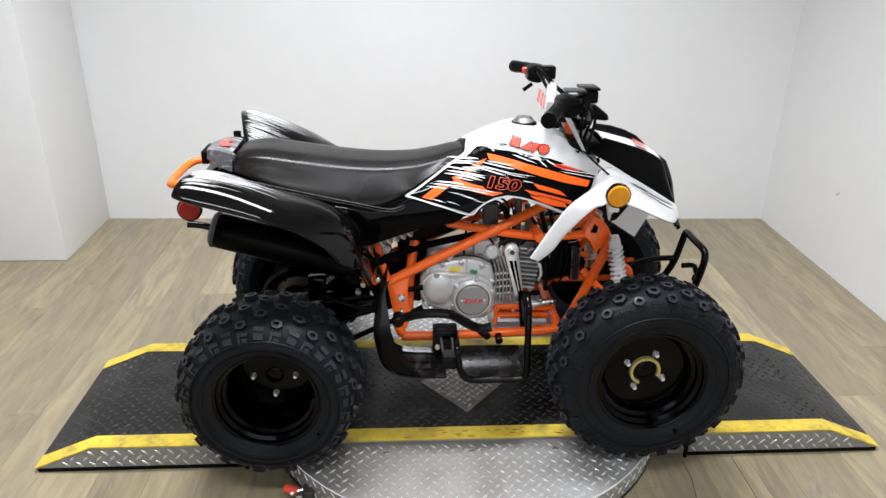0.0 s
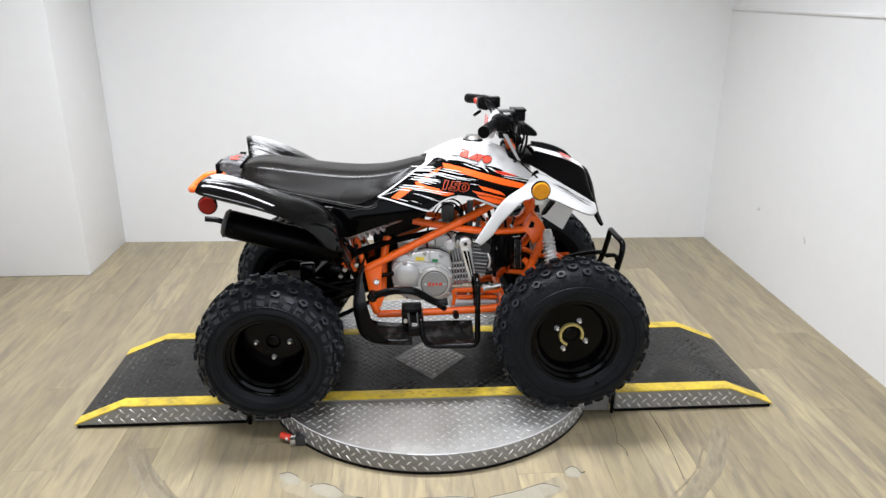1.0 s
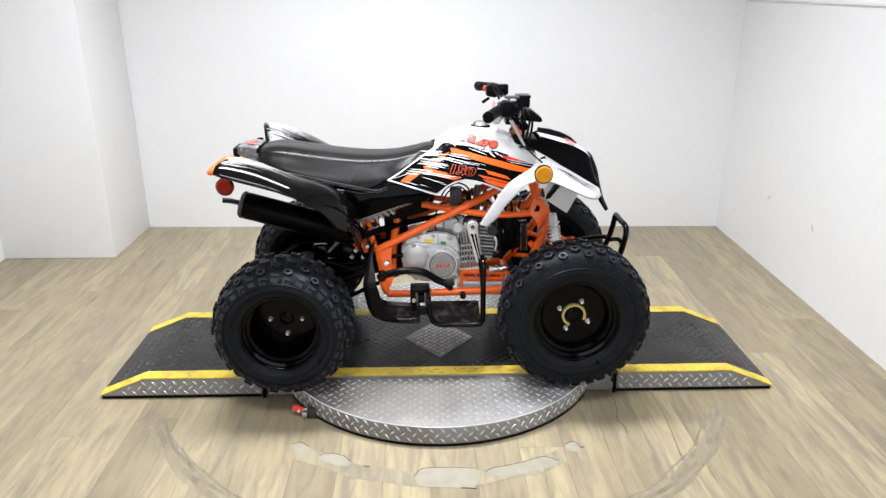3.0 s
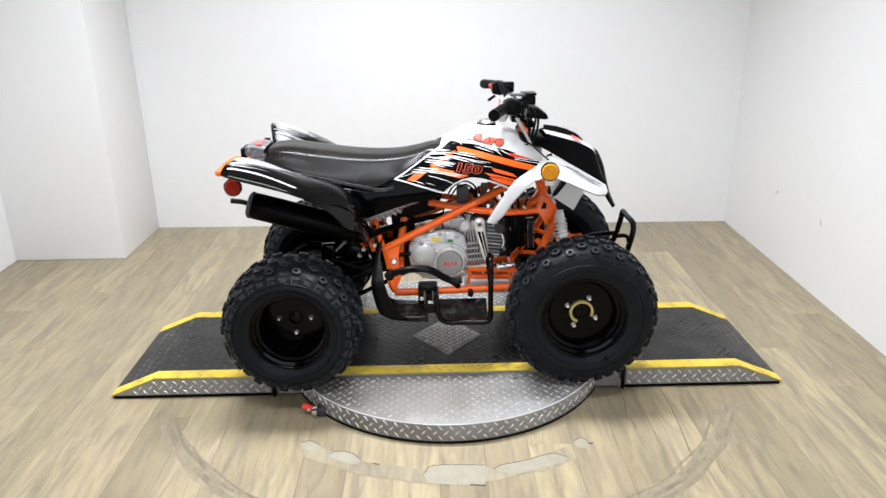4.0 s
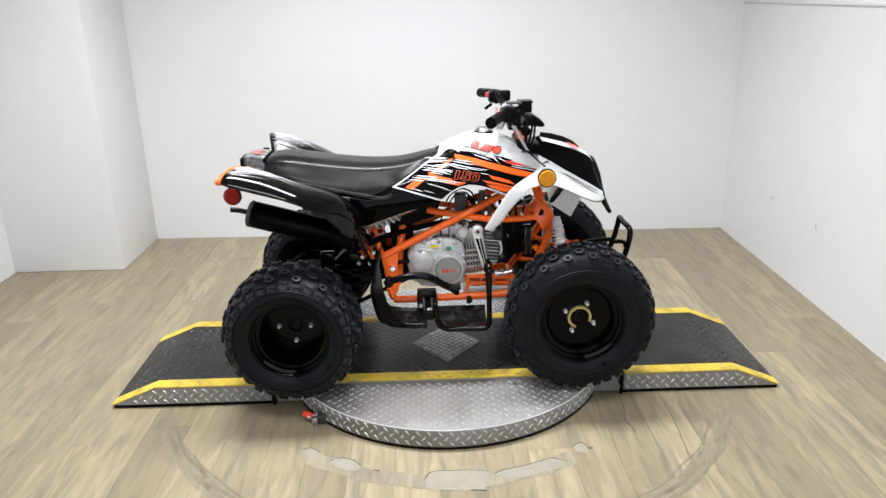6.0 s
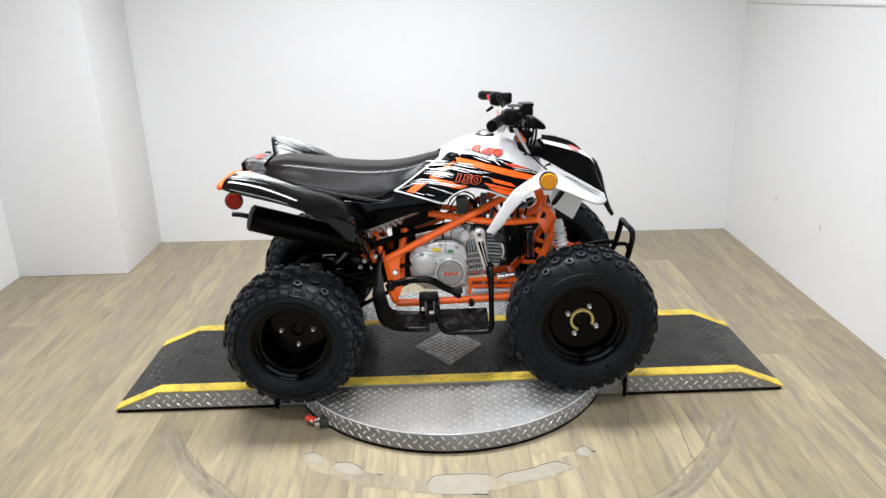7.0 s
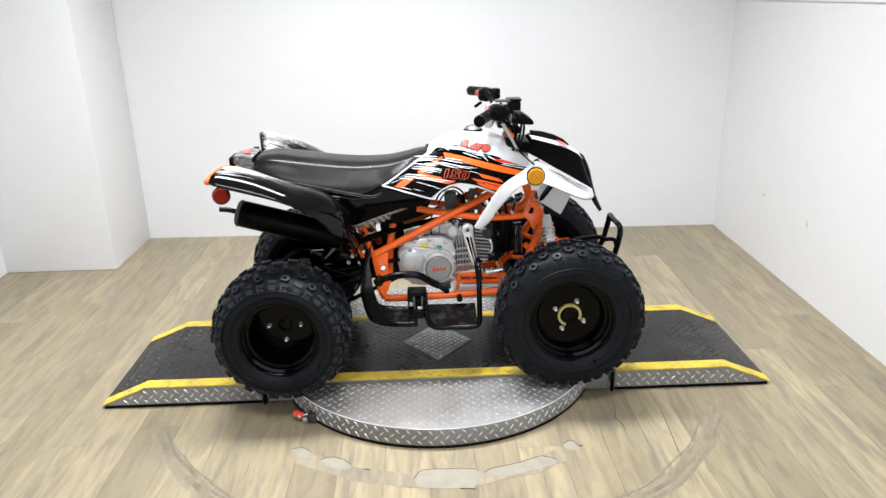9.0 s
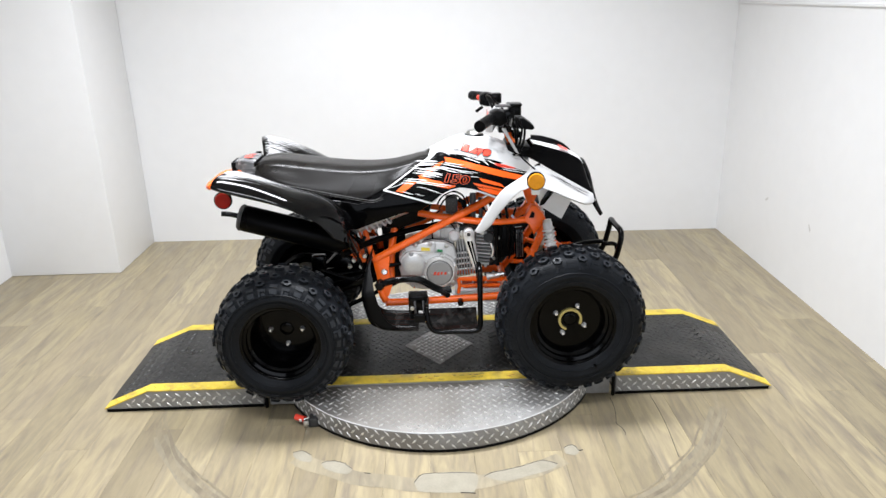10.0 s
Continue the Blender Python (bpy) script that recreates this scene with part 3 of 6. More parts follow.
def saddle():
    """Padded saddle: flat crown, a tight rolled edge, upright flanks and a squared-off back end."""
    rows = []
    for (xt, zt), (xl, zl), w in zip(SEAT_TOP, SEAT_LOW, SEAT_W):
        drop = zt - zl
        edge = min(0.028, drop * 0.30)
        half = [(0, xt, zt + 0.004), (w * 0.40, xt, zt + 0.003), (w * 0.58, xt, zt - edge * 0.12), (w * 0.70, xt + (xl - xt) * 0.05, zt - edge * 0.42), (w * 0.79, xt + (xl - xt) * 0.2, zt - edge),
                (w * 0.93, xt + (xl - xt) * 0.45, zl + drop * 0.44), (w * 1.02, xt + (xl - xt) * 0.8, zl + drop * 0.22), (w * 1.04, xl, zl + drop * 0.08), (w * 0.98, xl, zl)]
        rows.append([(x, MID + v, z) for v, x, z in reversed(half[1:])] + [(x, MID - v, z) for v, x, z in half])
    back = [(-0.615, MID - v * 0.9, 0.832 - abs(v) * 0.1) for v in [-0.085 + 0.17 * k / 16 for k in range(17)]]
    rows.insert(0, back)
    x, zt = 0.0, 0.838
    rows.append([(x, MID + 0.045 - 0.09 * k / 16, zt) for k in range(17)])
    return patch(rows, 5, 4, 0.0)


seat_ob = part("seat", saddle(), SEAT, quad, "black vinyl saddle with a dull sheen", angle=60)
for s in (1, -1):
    for drop, out, r in ((0.006, 0.022, 0.0010), (0.013, 0.026, 0.0006)):
        line = [(x, side(s * (0.160 + out * 0.2)), z + 0.010 - drop) for x, z in ((-0.641, 0.834), (-0.564, 0.808), (-0.422, 0.774), (-0.30, 0.747), (-0.219, 0.731), (-0.18, 0.742))]
        part("seat_trim", tube(line, r, 6, 4), PRINT, seat_ob, "thin pale seam line under the saddle")

# -- tank cover and side panels: one shell over the middle --
CREST = [(-0.2, 0.872), (-0.03, 0.868), (0.0, 0.884), (0.045, 0.907), (0.105, 0.928), (0.15, 0.932), (0.19, 0.922), (0.227, 0.910), (0.272, 0.891), (0.305, 0.873), (0.34, 0.852)]
SMOOTH = [(-0.2 + 0.02 * k, sum(float(np.interp(-0.2 + 0.02 * k + d, [q for q, z in CREST], [z for q, z in CREST])) for d in (-0.03, -0.015, 0, 0.015, 0.03)) / 5) for k in range(28)]
CREST = SMOOTH
FALL = [(0, 0), (0.004, 0.05), (0.018, 0.085), (0.045, 0.11), (0.085, 0.14), (0.13, 0.163), (0.17, 0.17), (0.4, 0.17)]
LOWER = [(-0.178, 0.765), (-0.008, 0.716), (0.033, 0.749), (0.06, 0.760), (0.092, 0.767), (0.13, 0.764), (0.168, 0.748), (0.246, 0.716), (0.29, 0.745), (0.34, 0.80)]
UPPER = [(-0.178, 0.769), (-0.143, 0.787), (-0.075, 0.830), (-0.014, 0.866)]


def along(table, x):
    return float(np.interp(x, [a for a, b in table], [b for a, b in table]))


def bulge(x, z):
    """Half-width of the shell at a place on its side."""
    return along(FALL, max(0.0, along(CREST, x) - z))


def shell():
    bm = bmesh.new()
    cols = []
    for i in range(53):
        x = -0.178 + 0.01 * i
        low = along(LOWER, x)
        top = along(UPPER, x) if x < -0.014 else along(CREST, x)
        col = []
        for k in range(25):
            f = (k / 24) ** 1.9
            z = top + (low - top) * f
            col.append((x, bulge(x, z), z))
        cols.append(col)
    for s in (1, -1):
        grid = [[bm.verts.new((x, MID - s * v, z)) for x, v, z in col] for col in cols]
        for a, b in zip(grid, grid[1:]):
            for k in range(24):
                bm.faces.new((a[k], a[k + 1], b[k + 1], b[k]))
    bmesh.ops.remove_doubles(bm, verts=bm.verts, dist=0.0003)
    bmesh.ops.recalc_face_normals(bm, faces=bm.faces)
    bmesh.ops.solidify(bm, geom=bm.faces[:], thickness=0.004)
    return bm


tank = part("tank_cover", shell(), WHITE, quad, "glossy white tank cover", angle=50)


def sticker(name, outline, mat, lift=0.0016, label="", both=True):
    """A thin printed film laid on the shell; the outline is in x and z."""
    for s in (1, -1) if both else (1,):
        bm = bmesh.new()
        bm.faces.new([bm.verts.new((x, 0, z)) for x, z in outline])
        xs, zs = [x for x, z in outline], [z for x, z in outline]
        for lo, hi, axis in ((min(xs), max(xs), 0), (min(zs), max(zs), 2)):
            n = int((hi - lo) / 0.009)
            for k in range(1, n + 1):
                co, no = [0, 0, 0], [0, 0, 0]
                co[axis], no[axis] = lo + (hi - lo) * k / (n + 1), 1
                bmesh.ops.bisect_plane(bm, geom=bm.verts[:] + bm.edges[:] + bm.faces[:], plane_co=co, plane_no=no)
        for v in bm.verts:
            v.co.y = MID - s * (bulge(v.co.x, v.co.z) + lift)
        part(name, bm, mat, tank, label, angle=60)


def jag(x0, z0, x1, z1, width, seed, teeth=5):
    """A brush stroke: a band from one place to the other, with torn ends."""
    rnd = random.Random(seed)
    d = Vector((x1 - x0, z1 - z0))
    n = Vector((-d.y, d.x)).normalized() * width / 2
    d.normalize()
    a, b = Vector((x0, z0)), Vector((x1, z1))
    pts = []
    for k in range(teeth * 2 + 1):
        f = 1 - k / teeth
        pts.append(b + n * f + d * (rnd.uniform(0.004, 0.022) if k % 2 else -rnd.uniform(0, 0.01)))
    for k in range(teeth * 2 + 1):
        f = -1 + k / teeth
        pts.append(a + n * f - d * (rnd.uniform(0.004, 0.022) if k % 2 else -rnd.uniform(0, 0.01)))
    return [(p.x, p.y) for p in pts]


sticker("graphic", [(-0.013, 0.857), (0.01, 0.875), (0.039, 0.878), (0.056, 0.874), (0.113, 0.874), (0.146, 0.862), (0.185, 0.855), (0.22, 0.843), (0.28, 0.828), (0.332, 0.810),
                    (0.32, 0.785), (0.29, 0.752), (0.246, 0.726), (0.174, 0.755), (0.129, 0.768), (0.09, 0.773), (0.056, 0.766), (0.027, 0.750), (-0.009, 0.723),
                    (-0.167, 0.768), (-0.143, 0.783), (-0.075, 0.825), (-0.039, 0.846)], STICKER, 0.0022, "black printed graphic")
for outline in (
        [(0.04, 0.868), (0.059, 0.867), (0.112, 0.857), (0.191, 0.836), (0.316, 0.799), (0.306, 0.786), (0.242, 0.801), (0.17, 0.822), (0.092, 0.844), (0.044, 0.855)],
        [(-0.134, 0.763), (-0.098, 0.789), (-0.081, 0.793), (-0.06, 0.79), (-0.09, 0.769), (-0.109, 0.757)],
        [(-0.054, 0.808), (-0.035, 0.814), (0.02, 0.85), (0.039, 0.857), (0.014, 0.834), (-0.024, 0.812), (-0.042, 0.797)],
        [(-0.057, 0.799), (-0.035, 0.804), (-0.007, 0.797), (0.071, 0.785), (0.077, 0.777), (0.052, 0.77), (0.008, 0.777), (-0.041, 0.792)],):
    sticker("stripe", outline, STRIPE, 0.0032, "orange stripe")
for outline in (
        [(0.157, 0.803), (0.19, 0.795), (0.231, 0.782), (0.248, 0.768), (0.216, 0.776), (0.17, 0.789), (0.165, 0.795)],
        [(0.134, 0.788), (0.17, 0.781), (0.262, 0.756), (0.26, 0.746), (0.206, 0.759), (0.15, 0.777)],
        [(0.149, 0.773), (0.191, 0.764), (0.242, 0.752), (0.251, 0.738), (0.217, 0.743), (0.192, 0.75), (0.162, 0.763)],
        [(0.213, 0.847), (0.230, 0.844), (0.246, 0.841), (0.272, 0.832), (0.288, 0.826), (0.281, 0.821), (0.262, 0.827), (0.243, 0.831), (0.224, 0.838), (0.216, 0.841)],):
    sticker("stripe", outline, STRIPE if outline[0][1] < 0.84 else RED, 0.0036, "torn orange brush stroke")
for x0, z0, x1, z1, w in ((0.152, 0.786, 0.232, 0.766, 0.0016), (0.172, 0.773, 0.247, 0.752, 0.0016), (0.225, 0.842, 0.283, 0.824, 0.0014)):
    sticker("stroke", jag(x0, z0, x1, z1, w, 90, 3), STICKER, 0.0042, "thin dark gap between the strokes")
for i, (x0, z0, x1, z1, w) in enumerate((
        (-0.048, 0.843, 0.006, 0.845, 0.0055), (-0.028, 0.830, 0.013, 0.831, 0.0055), (-0.060, 0.820, 0.008, 0.815, 0.0065), (-0.036, 0.811, 0.004, 0.806, 0.0045), (-0.090, 0.797, -0.035, 0.792, 0.0060),
        (-0.045, 0.788, 0.040, 0.779, 0.0045), (0.040, 0.849, 0.086, 0.844, 0.0050), (0.028, 0.836, 0.086, 0.825, 0.0055), (0.094, 0.826, 0.138, 0.820, 0.0030), (0.116, 0.870, 0.160, 0.857, 0.0050),
        (0.248, 0.827, 0.330, 0.808, 0.0035), (0.184, 0.856, 0.200, 0.845, 0.0060), (-0.030, 0.853, 0.004, 0.853, 0.0035))):
    for d in (-0.4, 0.45):
        sticker("stroke", jag(x0 + 0.012 * d, z0 + w * d, x1 + 0.02 * d, z1 + w * d, w * 0.42, 20 + i + int(d * 40), 2), WHITEST, 0.0042, "torn white brush stroke")
for i, (x0, z0, x1, z1, w) in enumerate(((-0.07, 0.833, 0.0, 0.826, 0.0022), (-0.05, 0.853, -0.005, 0.853, 0.002), (-0.03, 0.820, 0.03, 0.813, 0.002), (0.04, 0.846, 0.10, 0.838, 0.0016),
                                         (-0.11, 0.789, -0.075, 0.785, 0.002), (0.0, 0.840, 0.05, 0.834, 0.0016), (0.10, 0.815, 0.15, 0.806, 0.0014))):
    sticker("stroke", jag(x0, z0, x1, z1, w, 40 + i, 3), WHITEST, 0.0042, "torn white brush stroke")
for outline in (
        [(0.011, 0.877), (0.024, 0.882), (0.037, 0.883), (0.055, 0.877), (0.045, 0.873), (0.016, 0.869)],
        [(0.055, 0.879), (0.093, 0.878), (0.132, 0.872), (0.162, 0.865), (0.142, 0.863), (0.103, 0.87), (0.064, 0.872)],
        [(0.172, 0.865), (0.208, 0.858), (0.244, 0.845), (0.233, 0.843), (0.192, 0.853)],
        [(0.069, 0.892), (0.095, 0.893), (0.091, 0.89), (0.073, 0.89)],
        [(0.279, 0.87), (0.295, 0.865), (0.289, 0.862), (0.281, 0.866)],):
    sticker("stroke", outline, STICKER, 0.0042, "torn black brush stroke")


def seam(points, width, mat, label):
    """A narrow printed line along the shell."""
    pts = curve_points([(x, 0, z) for x, z in points], 4)
    out, back = [], []
    for i, p in enumerate(pts):
        d = (pts[min(i + 1, len(pts) - 1)] - pts[max(i - 1, 0)]).normalized()
        n = Vector((-d.z, 0, d.x)) * width / 2
        out.append((p.x + n.x, p.z + n.z))
        back.append((p.x - n.x, p.z - n.z))
    for s in (1, -1):
        bm = bmesh.new()
        a = [bm.verts.new((x, MID - s * (bulge(x, z) + 0.0045), z)) for x, z in out]
        b = [bm.verts.new((x, MID - s * (bulge(x, z) + 0.0045), z)) for x, z in back]
        for k in range(len(a) - 1):
            bm.faces.new((a[k], a[k + 1], b[k + 1], b[k]))
        part("seam_line", bm, mat, tank, label)


seam([(-0.172, 0.767), (-0.09, 0.744), (-0.01, 0.720), (0.015, 0.738), (0.035, 0.753), (0.06, 0.764), (0.092, 0.770), (0.13, 0.765), (0.174, 0.752), (0.246, 0.722)], 0.0032, WHITEST, "white edge line")
seam([(-0.172, 0.769), (-0.143, 0.785), (-0.075, 0.828), (-0.03, 0.854)], 0.003, WHITEST, "white edge line")
for i, (x0, z0, x1, z1, w) in enumerate(((-0.100, 0.758, -0.078, 0.752, 0.0022), (-0.062, 0.752, -0.050, 0.749, 0.0016), (-0.020, 0.766, 0.004, 0.761, 0.002), (-0.052, 0.774, -0.030, 0.770, 0.0014), (0.012, 0.756, 0.024, 0.754, 0.0016))):
    sticker("stroke", jag(x0, z0, x1, z1, w, 70 + i, 2), WHITEST, 0.0042, "small torn white fleck")
seam([(-0.168, 0.772), (-0.136, 0.778), (-0.102, 0.790)], 0.0018, PIPING, "thin grey line")


def badge(cx, cz, w, h, mat):
    """Maker's mark, drawn as plain slanted shapes in its colours."""
    def place(u, v):
        x = cx + (u - 0.5) * w + 0.5 * h * v
        return x, cz + v * h - 0.24 * (x - cx)
    shapes = [[(0.0, -0.5), (0.24, -0.5), (0.20, 0.5), (0.0, 0.5)],
              [(0.27, -0.5), (0.48, 0.5), (0.54, -0.5)], [(0.52, 0.42), (0.62, 0.42), (0.74, 0.42), (0.60, -0.72)],
              [(0.74, -0.2), (0.80, -0.48), (0.93, -0.48), (1.0, -0.15), (1.0, 0.2), (0.94, 0.48), (0.80, 0.48), (0.74, 0.2)]]
    for outline in shapes:
        mx, mz = sum(u for u, v in outline) / len(outline), sum(v for u, v in outline) / len(outline)
        rim = [place(mx + (u - mx) * 1.16, mz + (v - mz) * 1.16) for u, v in outline]
        sticker("badge_edge", rim, STICKER, 0.0042)
        sticker("badge", [place(u, v) for u, v in outline], mat, 0.0052, "maker's badge")


badge(0.153, 0.889, 0.098, 0.021, RED)


sticker("figure_ground", [(0.028, 0.790), (0.04, 0.784), (0.120, 0.778), (0.132, 0.784), (0.130, 0.812), (0.034, 0.824)], STICKER, 0.0046, both=True)


def number():
    """The model figures in orange outline."""
    for s in (1, -1):
        cu = bpy.data.curves.new("figures", "FONT")
        cu.body, cu.size, cu.align_x, cu.align_y = "150", 0.046, "CENTER", "CENTER"
        cu.fill_mode, cu.bevel_depth, cu.bevel_resolution, cu.resolution_u = "NONE", 0.0009, 1, 3
        cu.offset, cu.space_character = 0.0016, 0.92
        ob = bpy.data.objects.new("figures", cu)
        scene.collection.objects.link(ob)
        me = bpy.data.meshes.new_from_object(ob.evaluated_get(bpy.context.evaluated_depsgraph_get()))
        bpy.data.objects.remove(ob)
        bm = bmesh.new()
        bm.from_mesh(me)
        for v in bm.verts:
            x, z = 0.077 + s * v.co.x * 1.42 + s * v.co.y * 0.3, 0.800 + v.co.y * 0.80 - 0.14 * s * v.co.x
            v.co = (x, MID - s * (bulge(x, z) + 0.0056 + v.co.z * 0.5), z)
        part("figures", bm, FIGURE, tank, "orange outlined figures")


number()

# -- fuel cap, seat-side covers --
b = revolve([(0, 0), (0, 0.033), (-0.003, 0.036), (-0.012, 0.038), (-0.016, 0.038)], 40)
cap_ob = part("cap_base", b, MATTE, quad, "black filler ring", at=pose(0.150, MID, 0.929, -90, 0, 0) @ Matrix.Diagonal((1, -1, 1, 1)))
b = revolve([(0.013, 0), (0.013, 0.016), (0.0115, 0.022), (0.007, 0.0245), (0.004, 0.0275), (0.0, 0.029)], 24)
part("fuel_cap", b, ZINC, cap_ob, "silver fuel cap", at=pose(0.150, MID, 0.930, 90, 0, 0))
for s in (1, -1):
    out = [(-0.33, 0.735), (-0.265, 0.722), (-0.21, 0.732), (-0.165, 0.763), (-0.01, 0.716), (-0.05, 0.690), (-0.115, 0.683), (-0.2, 0.655), (-0.285, 0.625), (-0.30, 0.66)]
    part("side_cover", slab(out, side(s * 0.164), side(s * 0.130), 0.006), BLACK, quad, "glossy black side cover")

part("under_seat_panel", slab([(-0.60, 0.80), (-0.5, 0.785), (-0.36, 0.752), (-0.26, 0.735), (-0.19, 0.75), (-0.1, 0.775), (-0.03, 0.74), (-0.1, 0.70), (-0.3, 0.68), (-0.45, 0.735)], side(0.125), side(-0.125), 0.006), MATTE, quad, "black panel under the saddle")
# -- rear fenders and tail --
FEND = [((-0.648, 0.15, 0.822), (-0.684, 0.305, 0.877), (-0.700, 0.395, 0.857)),
        ((-0.63, 0.14, 0.816), (-0.658, 0.300, 0.884), (-0.668, 0.402, 0.848)),
        ((-0.59, 0.14, 0.803), (-0.597, 0.300, 0.870), (-0.582, 0.400, 0.823)),
        ((-0.526, 0.14, 0.782), (-0.53, 0.295, 0.843), (-0.508, 0.395, 0.799)),
        ((-0.45, 0.14, 0.765), (-0.46, 0.29, 0.811), (-0.435, 0.382, 0.763)),
        ((-0.38, 0.14, 0.742), (-0.395, 0.28, 0.785), (-0.375, 0.362, 0.715)),
        ((-0.33, 0.14, 0.715), (-0.335, 0.27, 0.745), (-0.339, 0.345, 0.667)),
        ((-0.285, 0.14, 0.66), (-0.285, 0.255, 0.675), (-0.30, 0.32, 0.635)),
        ((-0.258, 0.14, 0.57), (-0.262, 0.23, 0.575), (-0.275, 0.27, 0.565))]
for s in (1, -1):
    rows = []
    for inner, crown, lip in FEND:
        mid = [(inner[i] + crown[i]) / 2 + (0, 0, 0.008)[i] for i in range(3)]
        out = [(lip[i] * 0.55 + crown[i] * 0.45) + (0, 0.012, 0.010)[i] for i in range(3)]
        under = (lip[0] + 0.006, lip[1] - 0.006, lip[2] - 0.012)
        rows.append([(p[0], side(s * p[1]), p[2]) for p in (inner, mid, crown, out, lip, under)])
    fender_ob = part("rear_fender", patch(rows, 6, 5, 0.004), FENDER, quad, "glossy black rear fender with white brush strokes", angle=60)
    skin = BVHTree.FromBMesh(patch(rows, 6, 5, 0.004))
    rn = random.Random(21)
    for n in range(64):
        v0 = 0.165 + 0.205 * n / 63
        broad = 0.285 < v0 < 0.340
        x0 = -0.688 + max(0, 0.36 - v0) * 0.22 + rn.uniform(0, 0.022)
        run = rn.uniform(0.05, 0.13) + (rn.uniform(0.05, 0.09) if broad else 0)
        w = rn.uniform(0.0004, 0.0015) * (1.6 if broad else 1)
        v1 = v0 - rn.uniform(0.0, 0.012) - run * 0.07
        b = bmesh.new()
        line = []
        for k in range(19):
            f = k / 18
            x, half = x0 + run * f, w * (1 - f ** 2.5) * min(1, 0.3 + f * 6) + 0.0002
            y = v0 + (v1 - v0) * f
            pair = [skin.ray_cast(Vector((x, side(s * (y + h)), 1.1)), Vector((0, 0, -1)))[0] for h in (-half, half)]
            if None in pair:
                continue
            line.append([b.verts.new(q + Vector((0, 0, 0.0012))) for q in pair])
        for g, h in zip(line, line[1:]):
            b.faces.new((g[0], g[1], h[1], h[0]))
        part("fender_stroke", b, WHITEST if broad and n % 3 == 0 else PIPING, fender_ob, "torn white brush stroke")

rows = []
for x, zt, w, zl in ((-0.708, 0.862, 0.040, 0.838), (-0.688, 0.868, 0.056, 0.832), (-0.662, 0.868, 0.074, 0.824), (-0.634, 0.862, 0.080, 0.815)):
    half = [(0, zt), (w * 0.8, zt), (w * 0.98, zt - 0.001), (w * 1.02, zt - 0.005), (w * 1.12, zl)]
    rows.append([(x, MID + v, z) for v, z in reversed(half[1:])] + [(x, MID - v, z) for v, z in half])
part("tail_cowl", patch(rows, 4, 4, 0.004), COWL, quad, "grey printed tail cowl", angle=50)
rows = []
for x, zt, w, zl in ((-0.722, 0.80, 0.07, 0.785), (-0.68, 0.81, 0.12, 0.79), (-0.60, 0.805, 0.15, 0.775), (-0.5, 0.775, 0.15, 0.75), (-0.4, 0.75, 0.15, 0.72), (-0.30, 0.73, 0.15, 0.68)):
    half = [(0, zt), (w * 0.6, zt), (w * 0.95, zt - 0.006), (w * 1.05, zl)]
    rows.append([(x, MID + v, z) for v, z in reversed(half[1:])] + [(x, MID - v, z) for v, z in half])
part("tail_tray", patch(rows, 4, 4, 0.004), BLACK, quad, "glossy black tail tray", angle=50)
b = bmesh.new()
b.faces.new([b.verts.new((x, side(v), 0.8722 + (x + 0.65) * 0.05)) for x, v in ((-0.682, 0.012), (-0.668, 0.034), (-0.650, 0.038), (-0.640, 0.022), (-0.654, 0.014), (-0.656, -0.012), (-0.642, -0.03), (-0.668, -0.034), (-0.68, -0.016))])
part("tail_mark", b, RED, quad, "orange-red printed mark")
part("tail_lamp", box(-0.724, -0.706, MID - 0.044, MID + 0.044, 0.822, 0.858, 0.004), MATTE, quad, "dark tail lamp housing")
bar = [(-0.64, 0.105, 0.785), (-0.735, 0.112, 0.787), (-0.778, 0.110, 0.788), (-0.800, 0.085, 0.782), (-0.806, 0.04, 0.780), (-0.806, 0.0, 0.780)]
bar = [(x, side(v), z) for x, v, z in bar] + [(x, side(-v), z) for x, v, z in reversed(bar[:-1])]
part("grab_bar", tube(bar, 0.0105, 12, 5), ORANGE, quad, "orange tubular grab bar")
DRAW_IN["by"] = lambda z: 0.025
for s in (1, -1):
    lens_ob = part("rear_reflector", disc(-0.681, side(s * 0.352), 0.799, 0.0265, 0.012 * s, 0.004), REDLENS, quad, "round red side reflector")
    part("reflector_rim", disc(-0.681, side(s * 0.349), 0.799, 0.0288, 0.01 * s, 0.002), STEEL, lens_ob)
    part("reflector_stay", box(-0.692, -0.670, side(s * 0.345), side(s * 0.335), 0.795, 0.845, 0.002), STEEL, lens_ob)

DRAW_IN["by"] = None
# -- muffler --
b = revolve([(0, 0), (0, 0.026), (0.004, 0.037), (0.012, 0.044), (0.02, 0.0455), (0.33, 0.0455), (0.35, 0.036), (0.39, 0.02)], 36)
silencer = part("muffler", b, HEAT, quad, "matt black muffler", at=pose(-0.667, 0.07, 0.704, -16, 0, -90))
b = revolve([(-0.003, 0.032), (-0.004, 0.039), (0.003, 0.0465), (0.011, 0.0465)], 36)
part("muffler_ring", b, DARKCAST, silencer, "dull metal end ring", at=pose(-0.667, 0.07, 0.704, -16, 0, -90))
part("tail_pipe", tube([(-0.664, 0.07, 0.705), (-0.695, 0.068, 0.715), (-0.728, 0.064, 0.720)], 0.009, 12, 4), STEEL, silencer, "short black tail pipe")
part("exhaust_pipe", tube([(-0.33, 0.10, 0.545), (-0.237, 0.20, 0.556), (-0.13, 0.25, 0.572), (-0.026, 0.27, 0.588), (0.05, 0.29, 0.59), (0.15, 0.30, 0.56)], 0.0125, 12, 5, ends=0.009), HEAT, quad, "black exhaust pipe")

